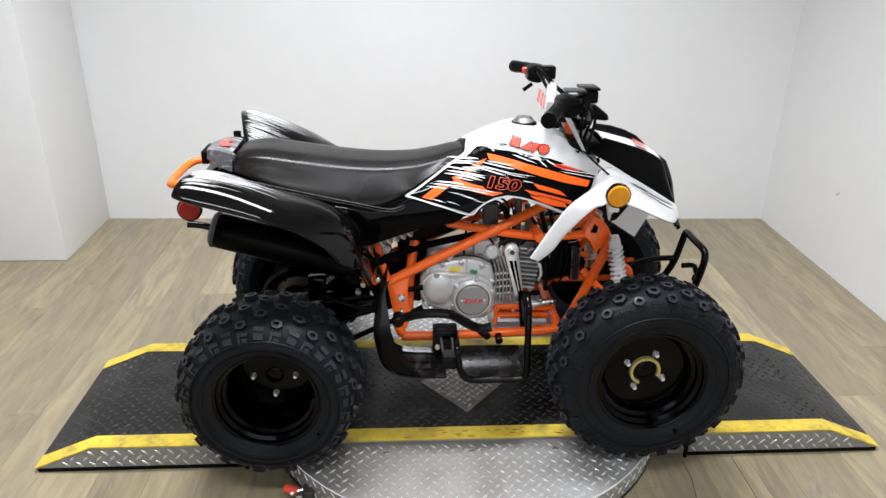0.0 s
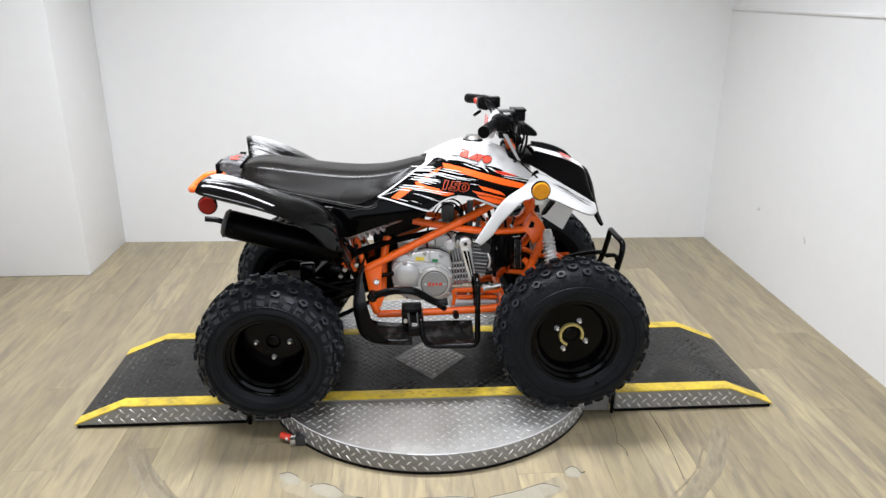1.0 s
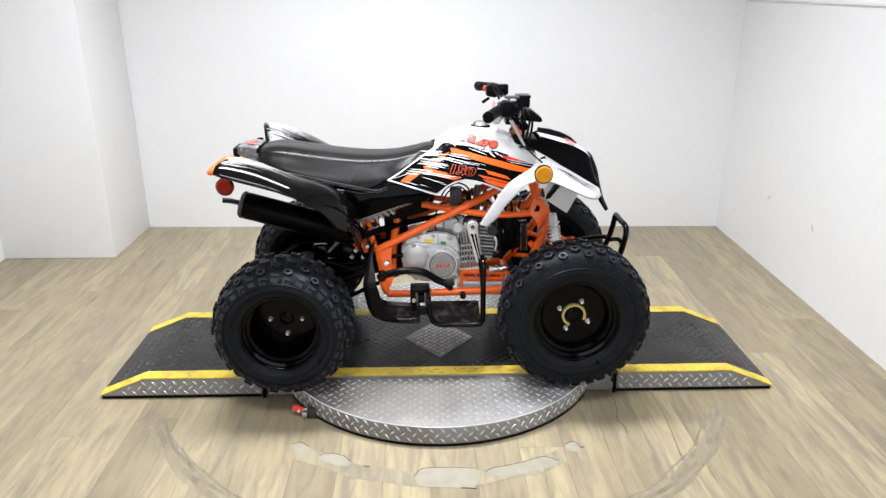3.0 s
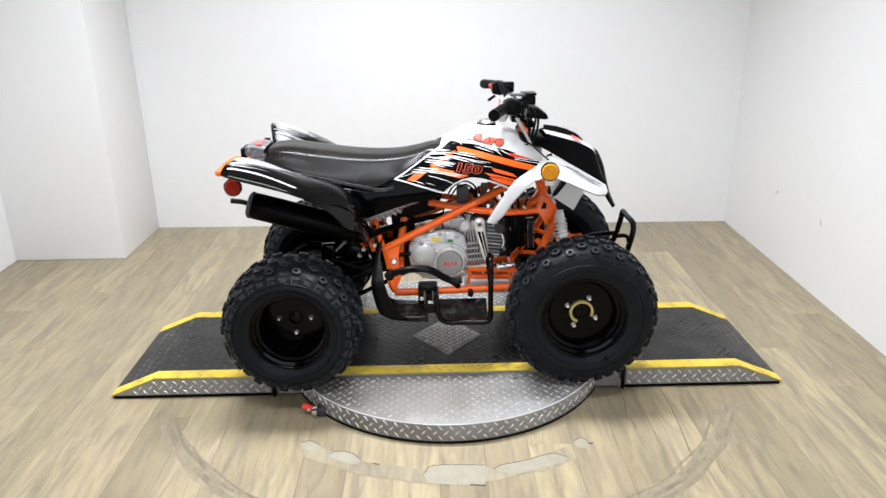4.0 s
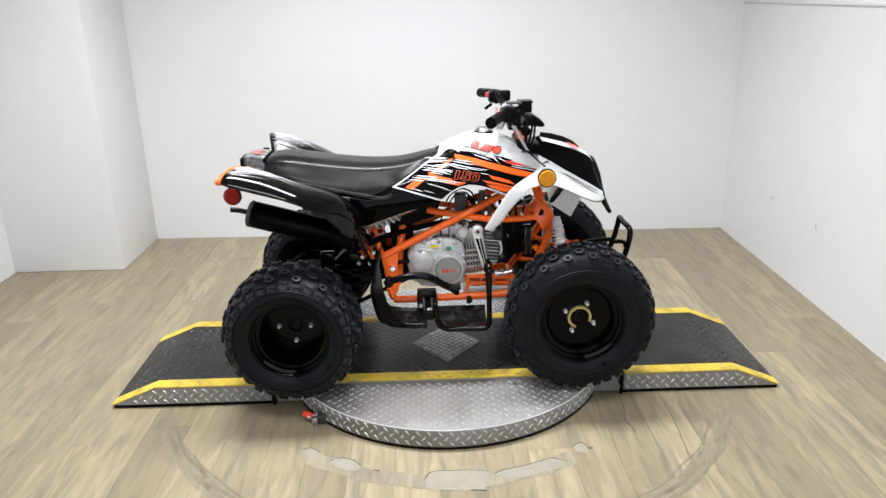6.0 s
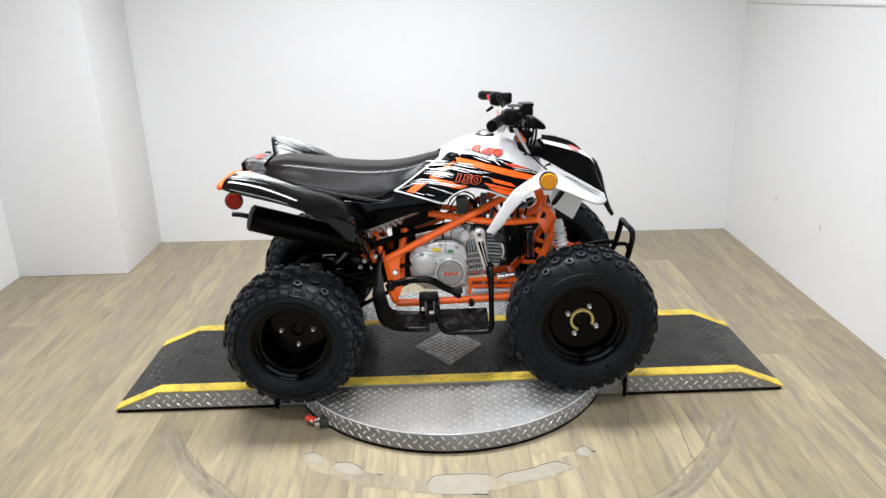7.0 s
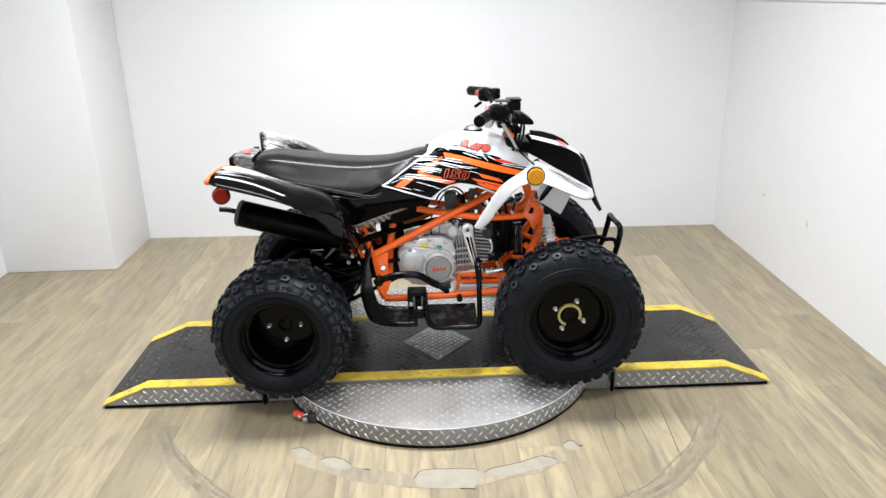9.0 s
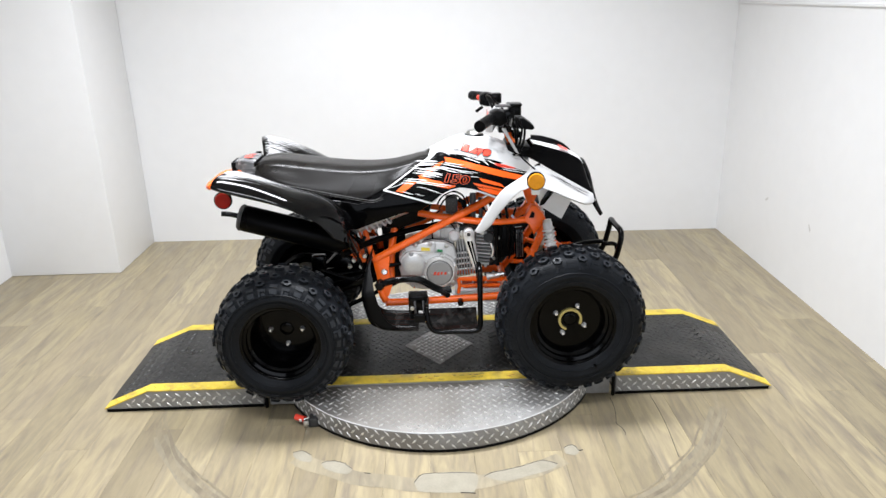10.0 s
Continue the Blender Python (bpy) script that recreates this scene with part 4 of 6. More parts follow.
# -- frame --
DRAW_IN["by"] = lambda z: min(0.035, max(0.0, 0.11 * (z - 0.36)))
T = 0.0135
for s in (1, -1):
    v = side(s * 0.14)
    w = side(s * 0.10)
    part("frame_tube", tube([(-0.225, v, 0.505), (0.21, v, 0.728)], T, 14, 1), ORANGE, quad, "orange diagonal frame tube")
    part("frame_tube", tube([(-0.06, v, 0.678), (0.02, v, 0.662), (0.19, v, 0.636), (0.34, v, 0.642)], T * 0.9, 14, 4), ORANGE, quad, "orange upper frame tube")
    part("frame_tube", tube([(-0.205, v, 0.385), (-0.19, v, 0.345), (-0.16, v, 0.336), (0.1, v, 0.343), (0.245, v, 0.352), (0.28, v, 0.372), (0.335, v, 0.48), (0.40, v, 0.63)], T, 14, 5), ORANGE, quad, "orange lower frame rail")
    part("frame_tube", tube([(-0.255, v, 0.635), (-0.240, v, 0.56), (-0.225, v, 0.505)], T * 0.75, 12, 3), ORANGE, quad, "orange rear frame tube")
    part("frame_tube", tube([(-0.275, v, 0.625), (-0.262, v, 0.50)], T * 0.6, 10, 3), ORANGE, quad, "orange rear frame tube")
    part("frame_tube", tube([(-0.12, w, 0.69), (-0.15, w, 0.60), (-0.165, w, 0.50), (-0.17, w, 0.40)], T, 12, 3), ORANGE, quad, "orange centre frame tube")
    part("frame_tube", tube([(-0.1, w, 0.685), (-0.2, w, 0.72), (-0.33, w, 0.755), (-0.55, w, 0.78)], T * 0.9, 12, 3), ORANGE, quad, "orange seat rail")
    out = [(-0.232, 0.515), (-0.165, 0.53), (-0.172, 0.47), (-0.163, 0.405), (-0.178, 0.362), (-0.203, 0.372), (-0.215, 0.42)]
    part("pivot_plate", slab(out, side(s * 0.150), side(s * 0.128), 0.004), ORANGE, quad, "orange pivot plate")
    for px, pz in ((-0.189, 0.462), (-0.190, 0.425)):
        part("pivot_bolt", disc(px, side(s * 0.157), pz, 0.0115 if pz > 0.44 else 0.006, s * 0.01, 0.003, 12), ZINC, quad, "zinc pivot bolt")
    out = [(0.315, 0.642), (0.328, 0.668), (0.343, 0.695), (0.362, 0.690), (0.386, 0.660), (0.400, 0.630), (0.376, 0.620), (0.353, 0.585), (0.335, 0.622)]
    tower_ob = part("shock_tower", slab(out, side(s * 0.152), side(s * 0.118), 0.004), ORANGE, quad, "orange shock tower")
    # No hole is cut: a raised black slab shows its shade.
    part("tower_hole", slab([(0.334, 0.652), (0.343, 0.676), (0.353, 0.668), (0.350, 0.652)], side(s * 0.160), side(s * 0.150)), STICKER, tower_ob)
    part("frame_tube", tube([(0.19, v, 0.636), (0.30, w, 0.65), (0.34, w, 0.68), (0.36, w, 0.73)], T * 0.8, 12, 3), ORANGE, quad, "orange front frame tube")
    # suspension arms
    for z0, z1, x0, x1 in ((0.40, 0.315, 0.30, 0.47), (0.40, 0.315, 0.55, 0.47), (0.52, 0.40, 0.33, 0.465), (0.48, 0.40, 0.52, 0.465)):
        part("suspension_arm", tube([(x0, side(s * 0.11), z0), (x1, side(s * 0.27), z1)], 0.011, 10, 1), ORANGE, quad, "orange suspension arm")
    shock_ob = part("shock_absorber", tube([(0.3935, side(s * 0.172), 0.648), (0.43, side(s * 0.225), 0.39)], 0.015, 12, 1), ZINC, quad, "shock body")
    b = bmesh.new()
    a0, a1 = Vector((0.3985, side(s * 0.177), 0.616)), Vector((0.425, side(s * 0.218), 0.43))
    axis = (a1 - a0).normalized()
    e1 = axis.cross(Vector((0, 1, 0))).normalized()
    e2 = axis.cross(e1)
    tube([a0.lerp(a1, k / 130) + (e1 * math.cos(k * 0.72) + e2 * math.sin(k * 0.72)) * 0.019 for k in range(131)], 0.0042, 6, 1, b)
    part("coil_spring", b, SPRING, shock_ob, "pale painted coil spring")
    part("shock_cap", tube([(0.3955, side(s * 0.173), 0.638), (0.3985, side(s * 0.177), 0.616)], 0.017, 16, 1), SPRING, shock_ob)
for s in (1, -1):
    part("brace_bar", slab([(0.395, 0.628), (0.405, 0.612), (0.318, 0.44), (0.300, 0.425), (0.296, 0.438)], side(s * 0.160), side(s * 0.150), 0.003), ORANGE, quad, "orange flat brace")
    part("arm_bracket", slab([(0.41, 0.60), (0.43, 0.56), (0.465, 0.535), (0.470, 0.515), (0.42, 0.52)], side(s * 0.14), side(s * 0.125), 0.003), ORANGE, quad, "orange arm bracket")
DRAW_IN["by"] = None
part("skid_plate", box(0.07, 0.27, MID - 0.125, MID + 0.125, 0.318, 0.326, 0.002), CAST, quad, "bare aluminium skid plate")
part("steering_stem", tube([(0.40, MID, 0.55), (0.285, MID, 0.90), (0.262, MID, 0.965)], 0.015, 14, 2), ORANGE, quad, "orange steering stem")
part("cross_tube", tube([(0.19, side(0.14), 0.637), (0.19, side(-0.14), 0.637)], T, 12, 1), ORANGE, quad, "orange cross tube")
part("cross_tube", tube([(0.26, side(0.14), 0.36), (0.26, side(-0.14), 0.36)], T, 12, 1), ORANGE, quad, "orange cross tube")
G = 0.195
part("guard_bar", tube([(0.081, G, 0.400), (0.086, G, 0.372), (0.081, G, 0.343)], 0.0065, 10, 3), ORANGE, quad, "orange engine guard post")
guard_ob = part("guard_plate", slab([(0.083, 0.392), (0.245, 0.384), (0.262, 0.402), (0.15, 0.408), (0.083, 0.406)], G, G + 0.006, 0.002), ORANGE, quad, "orange engine guard plate")
part("guard_lip", box(0.090, 0.240, G - 0.003, G + 0.02, 0.3665, 0.374, 0.002), ORANGE, guard_ob)
# Slot panels show shaded orange by a darker colour.
for k in range(3):
    part("guard_slot", slab([(0.094 + 0.047 * k, 0.3755), (0.134 + 0.047 * k, 0.3752), (0.134 + 0.047 * k, 0.389 - 0.002 * k), (0.094 + 0.047 * k, 0.390 - 0.002 * k)], G + 0.012, G + 0.016), SHADE_AND_RUST, guard_ob, "red-brown slot panel, shade put into its orange")
part("guard_rod", tube([(0.090, G, 0.3555), (0.235, G, 0.352)], 0.0055, 8, 2), SPRING, quad, "bright guard rod")
part("guard_bar", tube([(0.10, G + 0.01, 0.362), (0.235, G + 0.01, 0.360)], 0.004, 8, 1), ORANGE, quad, "orange engine guard bar")

# -- engine --
def ring_outline(*circles):
    """Convex outline round several circles (x, z, r)."""
    pts = sorted((x + r * math.cos(2 * math.pi * k / 40), z + r * math.sin(2 * math.pi * k / 40)) for x, z, r in circles for k in range(40))

    def chain(seq):
        out = []
        for p in seq:
            while len(out) > 1 and (out[-1][0] - out[-2][0]) * (p[1] - out[-2][1]) - (out[-1][1] - out[-2][1]) * (p[0] - out[-2][0]) <= 1e-9:
                out.pop()
            out.append(p)
        return out[:-1]
    return chain(pts) + chain(pts[::-1])


case = [(-0.137, 0.44), (-0.137, 0.49), (-0.124, 0.525), (-0.095, 0.537), (-0.063, 0.541), (-0.014, 0.549), (0.03, 0.545), (0.068, 0.526), (0.078, 0.49), (0.076, 0.40), (0.068, 0.372),
        (0.03, 0.366), (-0.06, 0.374), (-0.10, 0.380), (-0.13, 0.40)]
case_ob = part("crankcase", slab(case, 0.205, 0.235, 0.008, 3), CAST, quad, "cast aluminium crankcase")
part("case_seam", slab([(x * 1.012, (z - 0.455) * 1.012 + 0.455) for x, z in case], 0.2365, 0.2385), DARKCAST, case_ob)
part("rear_engine_bracket", slab([(-0.205, 0.60), (-0.115, 0.60), (-0.112, 0.40), (-0.135, 0.365), (-0.19, 0.37)], 0.300, 0.325, 0.006), MATTE, quad, "black plate behind the crankcase")
sump_ob = part("sump", slab([(-0.110, 0.392), (-0.098, 0.366), (-0.06, 0.356), (0.045, 0.352), (0.066, 0.362), (0.070, 0.392)], 0.212, 0.330, 0.007, 3), CAST, quad, "cast oil sump under the crankcase")
for px in (-0.085, -0.02, 0.05):
    part("sump_bolt", disc(px, 0.2095, 0.367, 0.0055, 0.006, 0.001, 6), ZINC, sump_ob, "zinc sump bolt")
part("gearbox", slab([(x * 0.97, (z - 0.455) * 0.97 + 0.455) for x, z in case], 0.24, 0.37, 0.010), CAST, quad, "cast gearbox half")
part("clutch_flange", slab(ring_outline((-0.082, 0.461, 0.056), (0.012, 0.438, 0.068)), 0.188, 0.206, 0.005, 3), CAST, case_ob, "sand-cast clutch flange")
b = revolve([(0, 0), (0.0, 0.018), (0.002, 0.032), (0.007, 0.044), (0.016, 0.052), (0.026, 0.0535)], 40)
clutch_ob = part("clutch_cover", b, CAST, quad, "domed cast clutch cover", at=pose(-0.083, 0.176, 0.462))
cover_ob = part("round_cover", disc(0.012, 0.166, 0.438, 0.0605, 0.026, 0.007, 48), CAST, quad, "round engine cover")
part("cover_groove", disc(0.012, 0.1652, 0.438, 0.0490, 0.006, 0.001, 48), DARKCAST, cover_ob)
part("cover_plate", disc(0.012, 0.1612, 0.438, 0.0465, 0.012, 0.003, 48), COVER, cover_ob, "grey round cover plate")
for k in range(6):
    a = math.pi / 3 * k + 0.35
    part("cover_boss", disc(0.012 + 0.060 * math.cos(a), 0.170, 0.438 + 0.060 * math.sin(a), 0.0085, 0.02, 0.003, 14), CAST, cover_ob)
    part("cover_bolt", disc(0.012 + 0.061 * math.cos(a), 0.1672, 0.438 + 0.061 * math.sin(a), 0.0042, 0.006, 0.001, 6), ZINC, cover_ob, "zinc cover bolt")
for k, (w, h0, h1) in enumerate(((0.010, -0.0065, 0.0065), (0.009, -0.007, 0.0045), (0.008, -0.0045, 0.006), (0.010, -0.005, 0.005))):
    x = -0.0115 + 0.0128 * k
    part("badge", slab([(x, 0.438 + h0), (x + w, 0.438 + h0), (x + w + 0.002, 0.438 + h1), (x + 0.003, 0.438 + h1)], 0.1600, 0.1612), RED, quad, "maker's badge")
for px in (-0.019, 0.046):
    part("cover_screw", disc(px, 0.1594, 0.438, 0.0034, 0.004, 0.001, 10), CHROME, cover_ob)
for px, pz, r, y in ((-0.045, 0.402, 0.017, 0.176), (-0.120, 0.414, 0.012, 0.192), (-0.108, 0.396, 0.010, 0.190), (-0.118, 0.514, 0.009, 0.198), (-0.074, 0.534, 0.008, 0.198),
                     (-0.02, 0.538, 0.008, 0.198), (0.040, 0.530, 0.009, 0.197), (0.070, 0.478, 0.008, 0.197), (0.066, 0.384, 0.009, 0.196), (-0.133, 0.462, 0.007, 0.199), (-0.02, 0.380, 0.009, 0.196)):
    boss = part("case_boss", disc(px, y, pz, r, 0.02, 0.004, 18), CAST, case_ob)
    part("boss_bolt", disc(px, y - 0.003, pz, r * 0.5, 0.006, 0.001, 6), ZINC, case_ob, "zinc case bolt")
part("case_rib", slab([(-0.100, 0.513), (-0.081, 0.513), (-0.086, 0.494), (-0.093, 0.487)], 0.1815, 0.19, 0.002), COVER, case_ob, "grey cast pad")
part("case_rib", slab([(-0.072, 0.507), (0.018, 0.5055), (0.018, 0.5085), (-0.072, 0.510)], 0.184, 0.2, 0.001), CAST, case_ob)
part("case_rib", slab([(-0.007, 0.508), (-0.001, 0.508), (0.0, 0.546), (-0.006, 0.546)], 0.196, 0.21, 0.002), CAST, case_ob)
part("cast_number", slab([(-0.066, 0.500), (-0.034, 0.498), (-0.034, 0.4995), (-0.066, 0.5015)], 0.1868, 0.188), COVER, case_ob, "small raised casting bar")
part("case_label", slab([(-0.054, 0.514), (-0.021, 0.512), (-0.021, 0.5245), (-0.053, 0.5265)], 0.2036, 0.2045), LABEL, case_ob, "yellow label")
part("case_label", slab([(0.006, 0.511), (0.026, 0.509), (0.026, 0.515), (0.007, 0.517)], 0.1956, 0.2044), material("green_mark", (0.02, 0.25, 0.08), 0.4), case_ob, "green paint mark")
part("drive_tube", tube([(-0.06, 0.21, 0.545), (-0.045, 0.22, 0.560), (-0.02, 0.24, 0.575)], 0.008, 10, 3), CAST, quad, "cast breather stub")

# barrel: upright cooling fins with through bolts, then the dark head with its own fins
barrel_ob = part("cylinder", slab([(0.078, 0.415), (0.080, 0.50), (0.150, 0.51), (0.152, 0.43)], 0.245, 0.36, 0.004), DARKCAST, quad, "finned cylinder")
for k in range(7):
    x = 0.082 + 0.0105 * k
    part("cooling_fin", slab([(x + 0.003, 0.405), (x, 0.505), (x + 0.0042, 0.506), (x + 0.0072, 0.406)], 0.222, 0.37), COVER, barrel_ob, "grey cooling fin")
for z in (0.424, 0.446, 0.468, 0.489):
    part("barrel_bolt", tube([(0.080, 0.232, z), (0.152, 0.232, z + 0.006)], 0.0042, 8, 1), ZINC, barrel_ob, "bright through bolt")
head_ob = part("cylinder_head", slab([(0.153, 0.43), (0.150, 0.565), (0.175, 0.588), (0.212, 0.58), (0.226, 0.52), (0.222, 0.44)], 0.250, 0.38, 0.008), DARKCAST, quad, "dark cylinder head")
for k in range(10):
    z = 0.446 + 0.0135 * k
    part("head_fin", slab([(0.153, z), (0.153, z + 0.0045), (0.210 - abs(k - 5) * 0.002, z - 0.002), (0.210 - abs(k - 5) * 0.002, z - 0.0065)], 0.232, 0.30), COVER if k % 3 else CAST, head_ob, "grey head fin")
part("head_cap", disc(0.200, 0.224, 0.548, 0.020, 0.03, 0.004, 24), DARKCAST, head_ob, "dark valve cap")
part("head_stay", tube([(0.205, 0.215, 0.530), (0.212, 0.210, 0.512), (0.213, 0.210, 0.494), (0.207, 0.215, 0.476)], 0.0045, 8, 4), CHROME, quad, "bright curved stay")
for px, pz in ((0.176, 0.565), (0.218, 0.465), (0.186, 0.438), (0.236, 0.545)):
    part("head_nut", disc(px, 0.224, pz, 0.006, 0.02, 0.0015, 6), ZINC, head_ob, "zinc nut")

# carburettor, intake and breather hoses over the crankcase
part("carburettor_body", slab([(0.018, 0.548), (0.02, 0.583), (0.05, 0.592), (0.09, 0.588), (0.092, 0.552), (0.06, 0.545)], 0.245, 0.31, 0.007, 3), CAST, quad, "cast carburettor body")
carb_ob = part("carburettor", disc(0.071, 0.226, 0.558, 0.0215, 0.03, 0.004, 32), CAST, quad, "carburettor bowl")
part("carburettor_cap", disc(0.071, 0.2225, 0.558, 0.0165, 0.01, 0.003, 32), SPRING, carb_ob, "pale diaphragm cap")
part("choke_arm", slab([(0.094, 0.545), (0.094, 0.572), (0.100, 0.578), (0.106, 0.572), (0.104, 0.545)], 0.236, 0.242, 0.001), ZINC, carb_ob, "bright choke arm")
for k in range(4):
    part("carb_fin", box(0.022 + 0.009 * k, 0.0255 + 0.009 * k, 0.240, 0.26, 0.552, 0.586, 0.001), CAST, carb_ob)
for px, pz in ((0.026, 0.546), (0.046, 0.595), (0.088, 0.592)):
    part("carb_screw", disc(px, 0.238, pz, 0.005, 0.012, 0.001, 8), ZINC, carb_ob)
part("manifold", tube([(0.09, 0.27, 0.57), (0.125, 0.27, 0.582), (0.155, 0.28, 0.575)], 0.016, 14, 4), DARKCAST, quad, "dark intake manifold")
box_ob = part("ignition_box", slab([(0.042, 0.648), (0.042, 0.703), (0.048, 0.708), (0.080, 0.706), (0.086, 0.700), (0.085, 0.648), (0.078, 0.643), (0.048, 0.644)], 0.232, 0.275, 0.004, 2), DARKCAST, quad, "dark grey ribbed box")
for k in range(5):
    part("box_rib", box(0.0465 + 0.0076 * k, 0.0495 + 0.0076 * k, 0.2295, 0.234, 0.650, 0.702), DARKCAST, box_ob)
part("box_stay", slab([(0.028, 0.632), (0.034, 0.645), (0.062, 0.642), (0.075, 0.628), (0.068, 0.612), (0.05, 0.62), (0.036, 0.615)], 0.262, 0.272, 0.002), CAST, quad, "bright casting under the box")
part("coil_tube", tube([(0.141, 0.25, 0.612), (0.142, 0.25, 0.665), (0.143, 0.255, 0.715)], 0.0115, 14, 2), GREYTUBE, quad, "grey rubber intake tube")
part("coil_tube", tube([(0.115, 0.26, 0.60), (0.118, 0.26, 0.64), (0.108, 0.265, 0.675), (0.09, 0.27, 0.69)], 0.009, 12, 4), MATTE, quad, "black rubber hose")
part("coil_tube", tube([(0.165, 0.245, 0.60), (0.172, 0.242, 0.645), (0.168, 0.245, 0.70)], 0.008, 12, 4), GREYTUBE, quad, "grey rubber hose")
for line, r in (([(0.011, 0.683), (0.030, 0.712), (0.068, 0.730), (0.103, 0.715), (0.114, 0.685), (0.108, 0.65)], 0.0032), ([(0.018, 0.668), (0.038, 0.700), (0.072, 0.717), (0.098, 0.70), (0.103, 0.67)], 0.0028),
                ([(0.10, 0.60), (0.125, 0.63), (0.128, 0.67), (0.118, 0.71)], 0.0028), ([(-0.03, 0.575), (0.01, 0.605), (0.05, 0.612), (0.075, 0.585)], 0.003), ([(0.145, 0.60), (0.18, 0.62), (0.215, 0.60), (0.222, 0.55)], 0.0042),
                ([(-0.01, 0.55), (-0.012, 0.60), (0.0, 0.64), (0.02, 0.66)], 0.003)):
    part("breather_hose", tube([(x, 0.228, z) for x, z in line], r, 8, 5), MATTE, quad, "thin black hose")
rear_shock_ob = part("rear_shock", tube([(-0.10, 0.205, 0.675), (-0.29, 0.205, 0.605)], 0.016, 12, 1), ZINC, quad, "rear shock body")
b = bmesh.new()
a0, a1 = Vector((-0.165, 0.205, 0.650)), Vector((-0.255, 0.205, 0.616))
axis = (a1 - a0).normalized()
e1, e2 = Vector((0, 1, 0)), axis.cross(Vector((0, 1, 0)))
tube([a0.lerp(a1, k / 60) + (e1 * math.cos(k * 0.5) + e2 * math.sin(k * 0.5)) * 0.024 for k in range(61)], 0.0045, 6, 1, b)
part("coil_spring", b, SPRING, rear_shock_ob, "pale painted coil spring")

# -- kick-start lever, pedals and foot wells --
DRAW_IN["by"] = lambda z: 0.038
head = [(0.116 + 0.021 * math.cos(math.radians(d)), 0.607 + 0.021 * math.sin(math.radians(d))) for d in range(-20, 201, 20)]
lever = head + [(0.103, 0.575), (0.129, 0.476), (0.133, 0.466), (0.150, 0.466), (0.155, 0.478), (0.138, 0.585)]
kick = part("kick_lever", slab(lever, side(0.184), side(0.166), 0.004, 2), CHROME, quad, "chrome kick-start lever")
# The lever's hollows are dark raised plates, shade given by their colour.
part("lever_slot", slab([(0.109, 0.580), (0.129, 0.580), (0.148, 0.488), (0.138, 0.484)], side(0.1848), side(0.183)), STICKER, kick, "black plate for the shaded slot in the lever")
part("lever_rib", slab([(0.118, 0.582), (0.122, 0.582), (0.1435, 0.486), (0.1405, 0.486)], side(0.1856), side(0.184)), CHROME, kick)
part("lever_knuckle", disc(0.116, side(0.190), 0.607, 0.013, 0.02, 0.003, 20), CHROME, kick)
part("lever_recess", disc(0.116, side(0.1915), 0.607, 0.007, 0.01, 0.001, 16), DARKCAST, kick)
part("lever_foot", disc(0.142, side(0.188), 0.478, 0.007, 0.02, 0.003, 18), CHROME, kick)
part("lever_shaft", tube([(0.146, side(0.18), 0.485), (0.152, side(0.20), 0.44), (0.155, side(0.215), 0.38)], 0.010, 10, 3), STEEL, quad)
DRAW_IN["by"] = None
part("gear_pedal", tube([(-0.213, side(0.245), 0.442), (-0.19, side(0.25), 0.455), (-0.14, side(0.255), 0.470), (-0.085, side(0.262), 0.475), (-0.05, side(0.262), 0.466), (-0.01, side(0.262), 0.440), (0.02, side(0.262), 0.428), (0.05, side(0.262), 0.432)], 0.0125, 10, 5), STEEL, quad, "black gear pedal")
part("pedal_pivot", disc(-0.200, side(0.268), 0.450, 0.015, 0.04, 0.004, 20), STEEL, quad)
part("pedal_tip", tube([(0.02, side(0.27), 0.424), (0.036, side(0.30), 0.424)], 0.010, 10, 1), MATTE, quad)
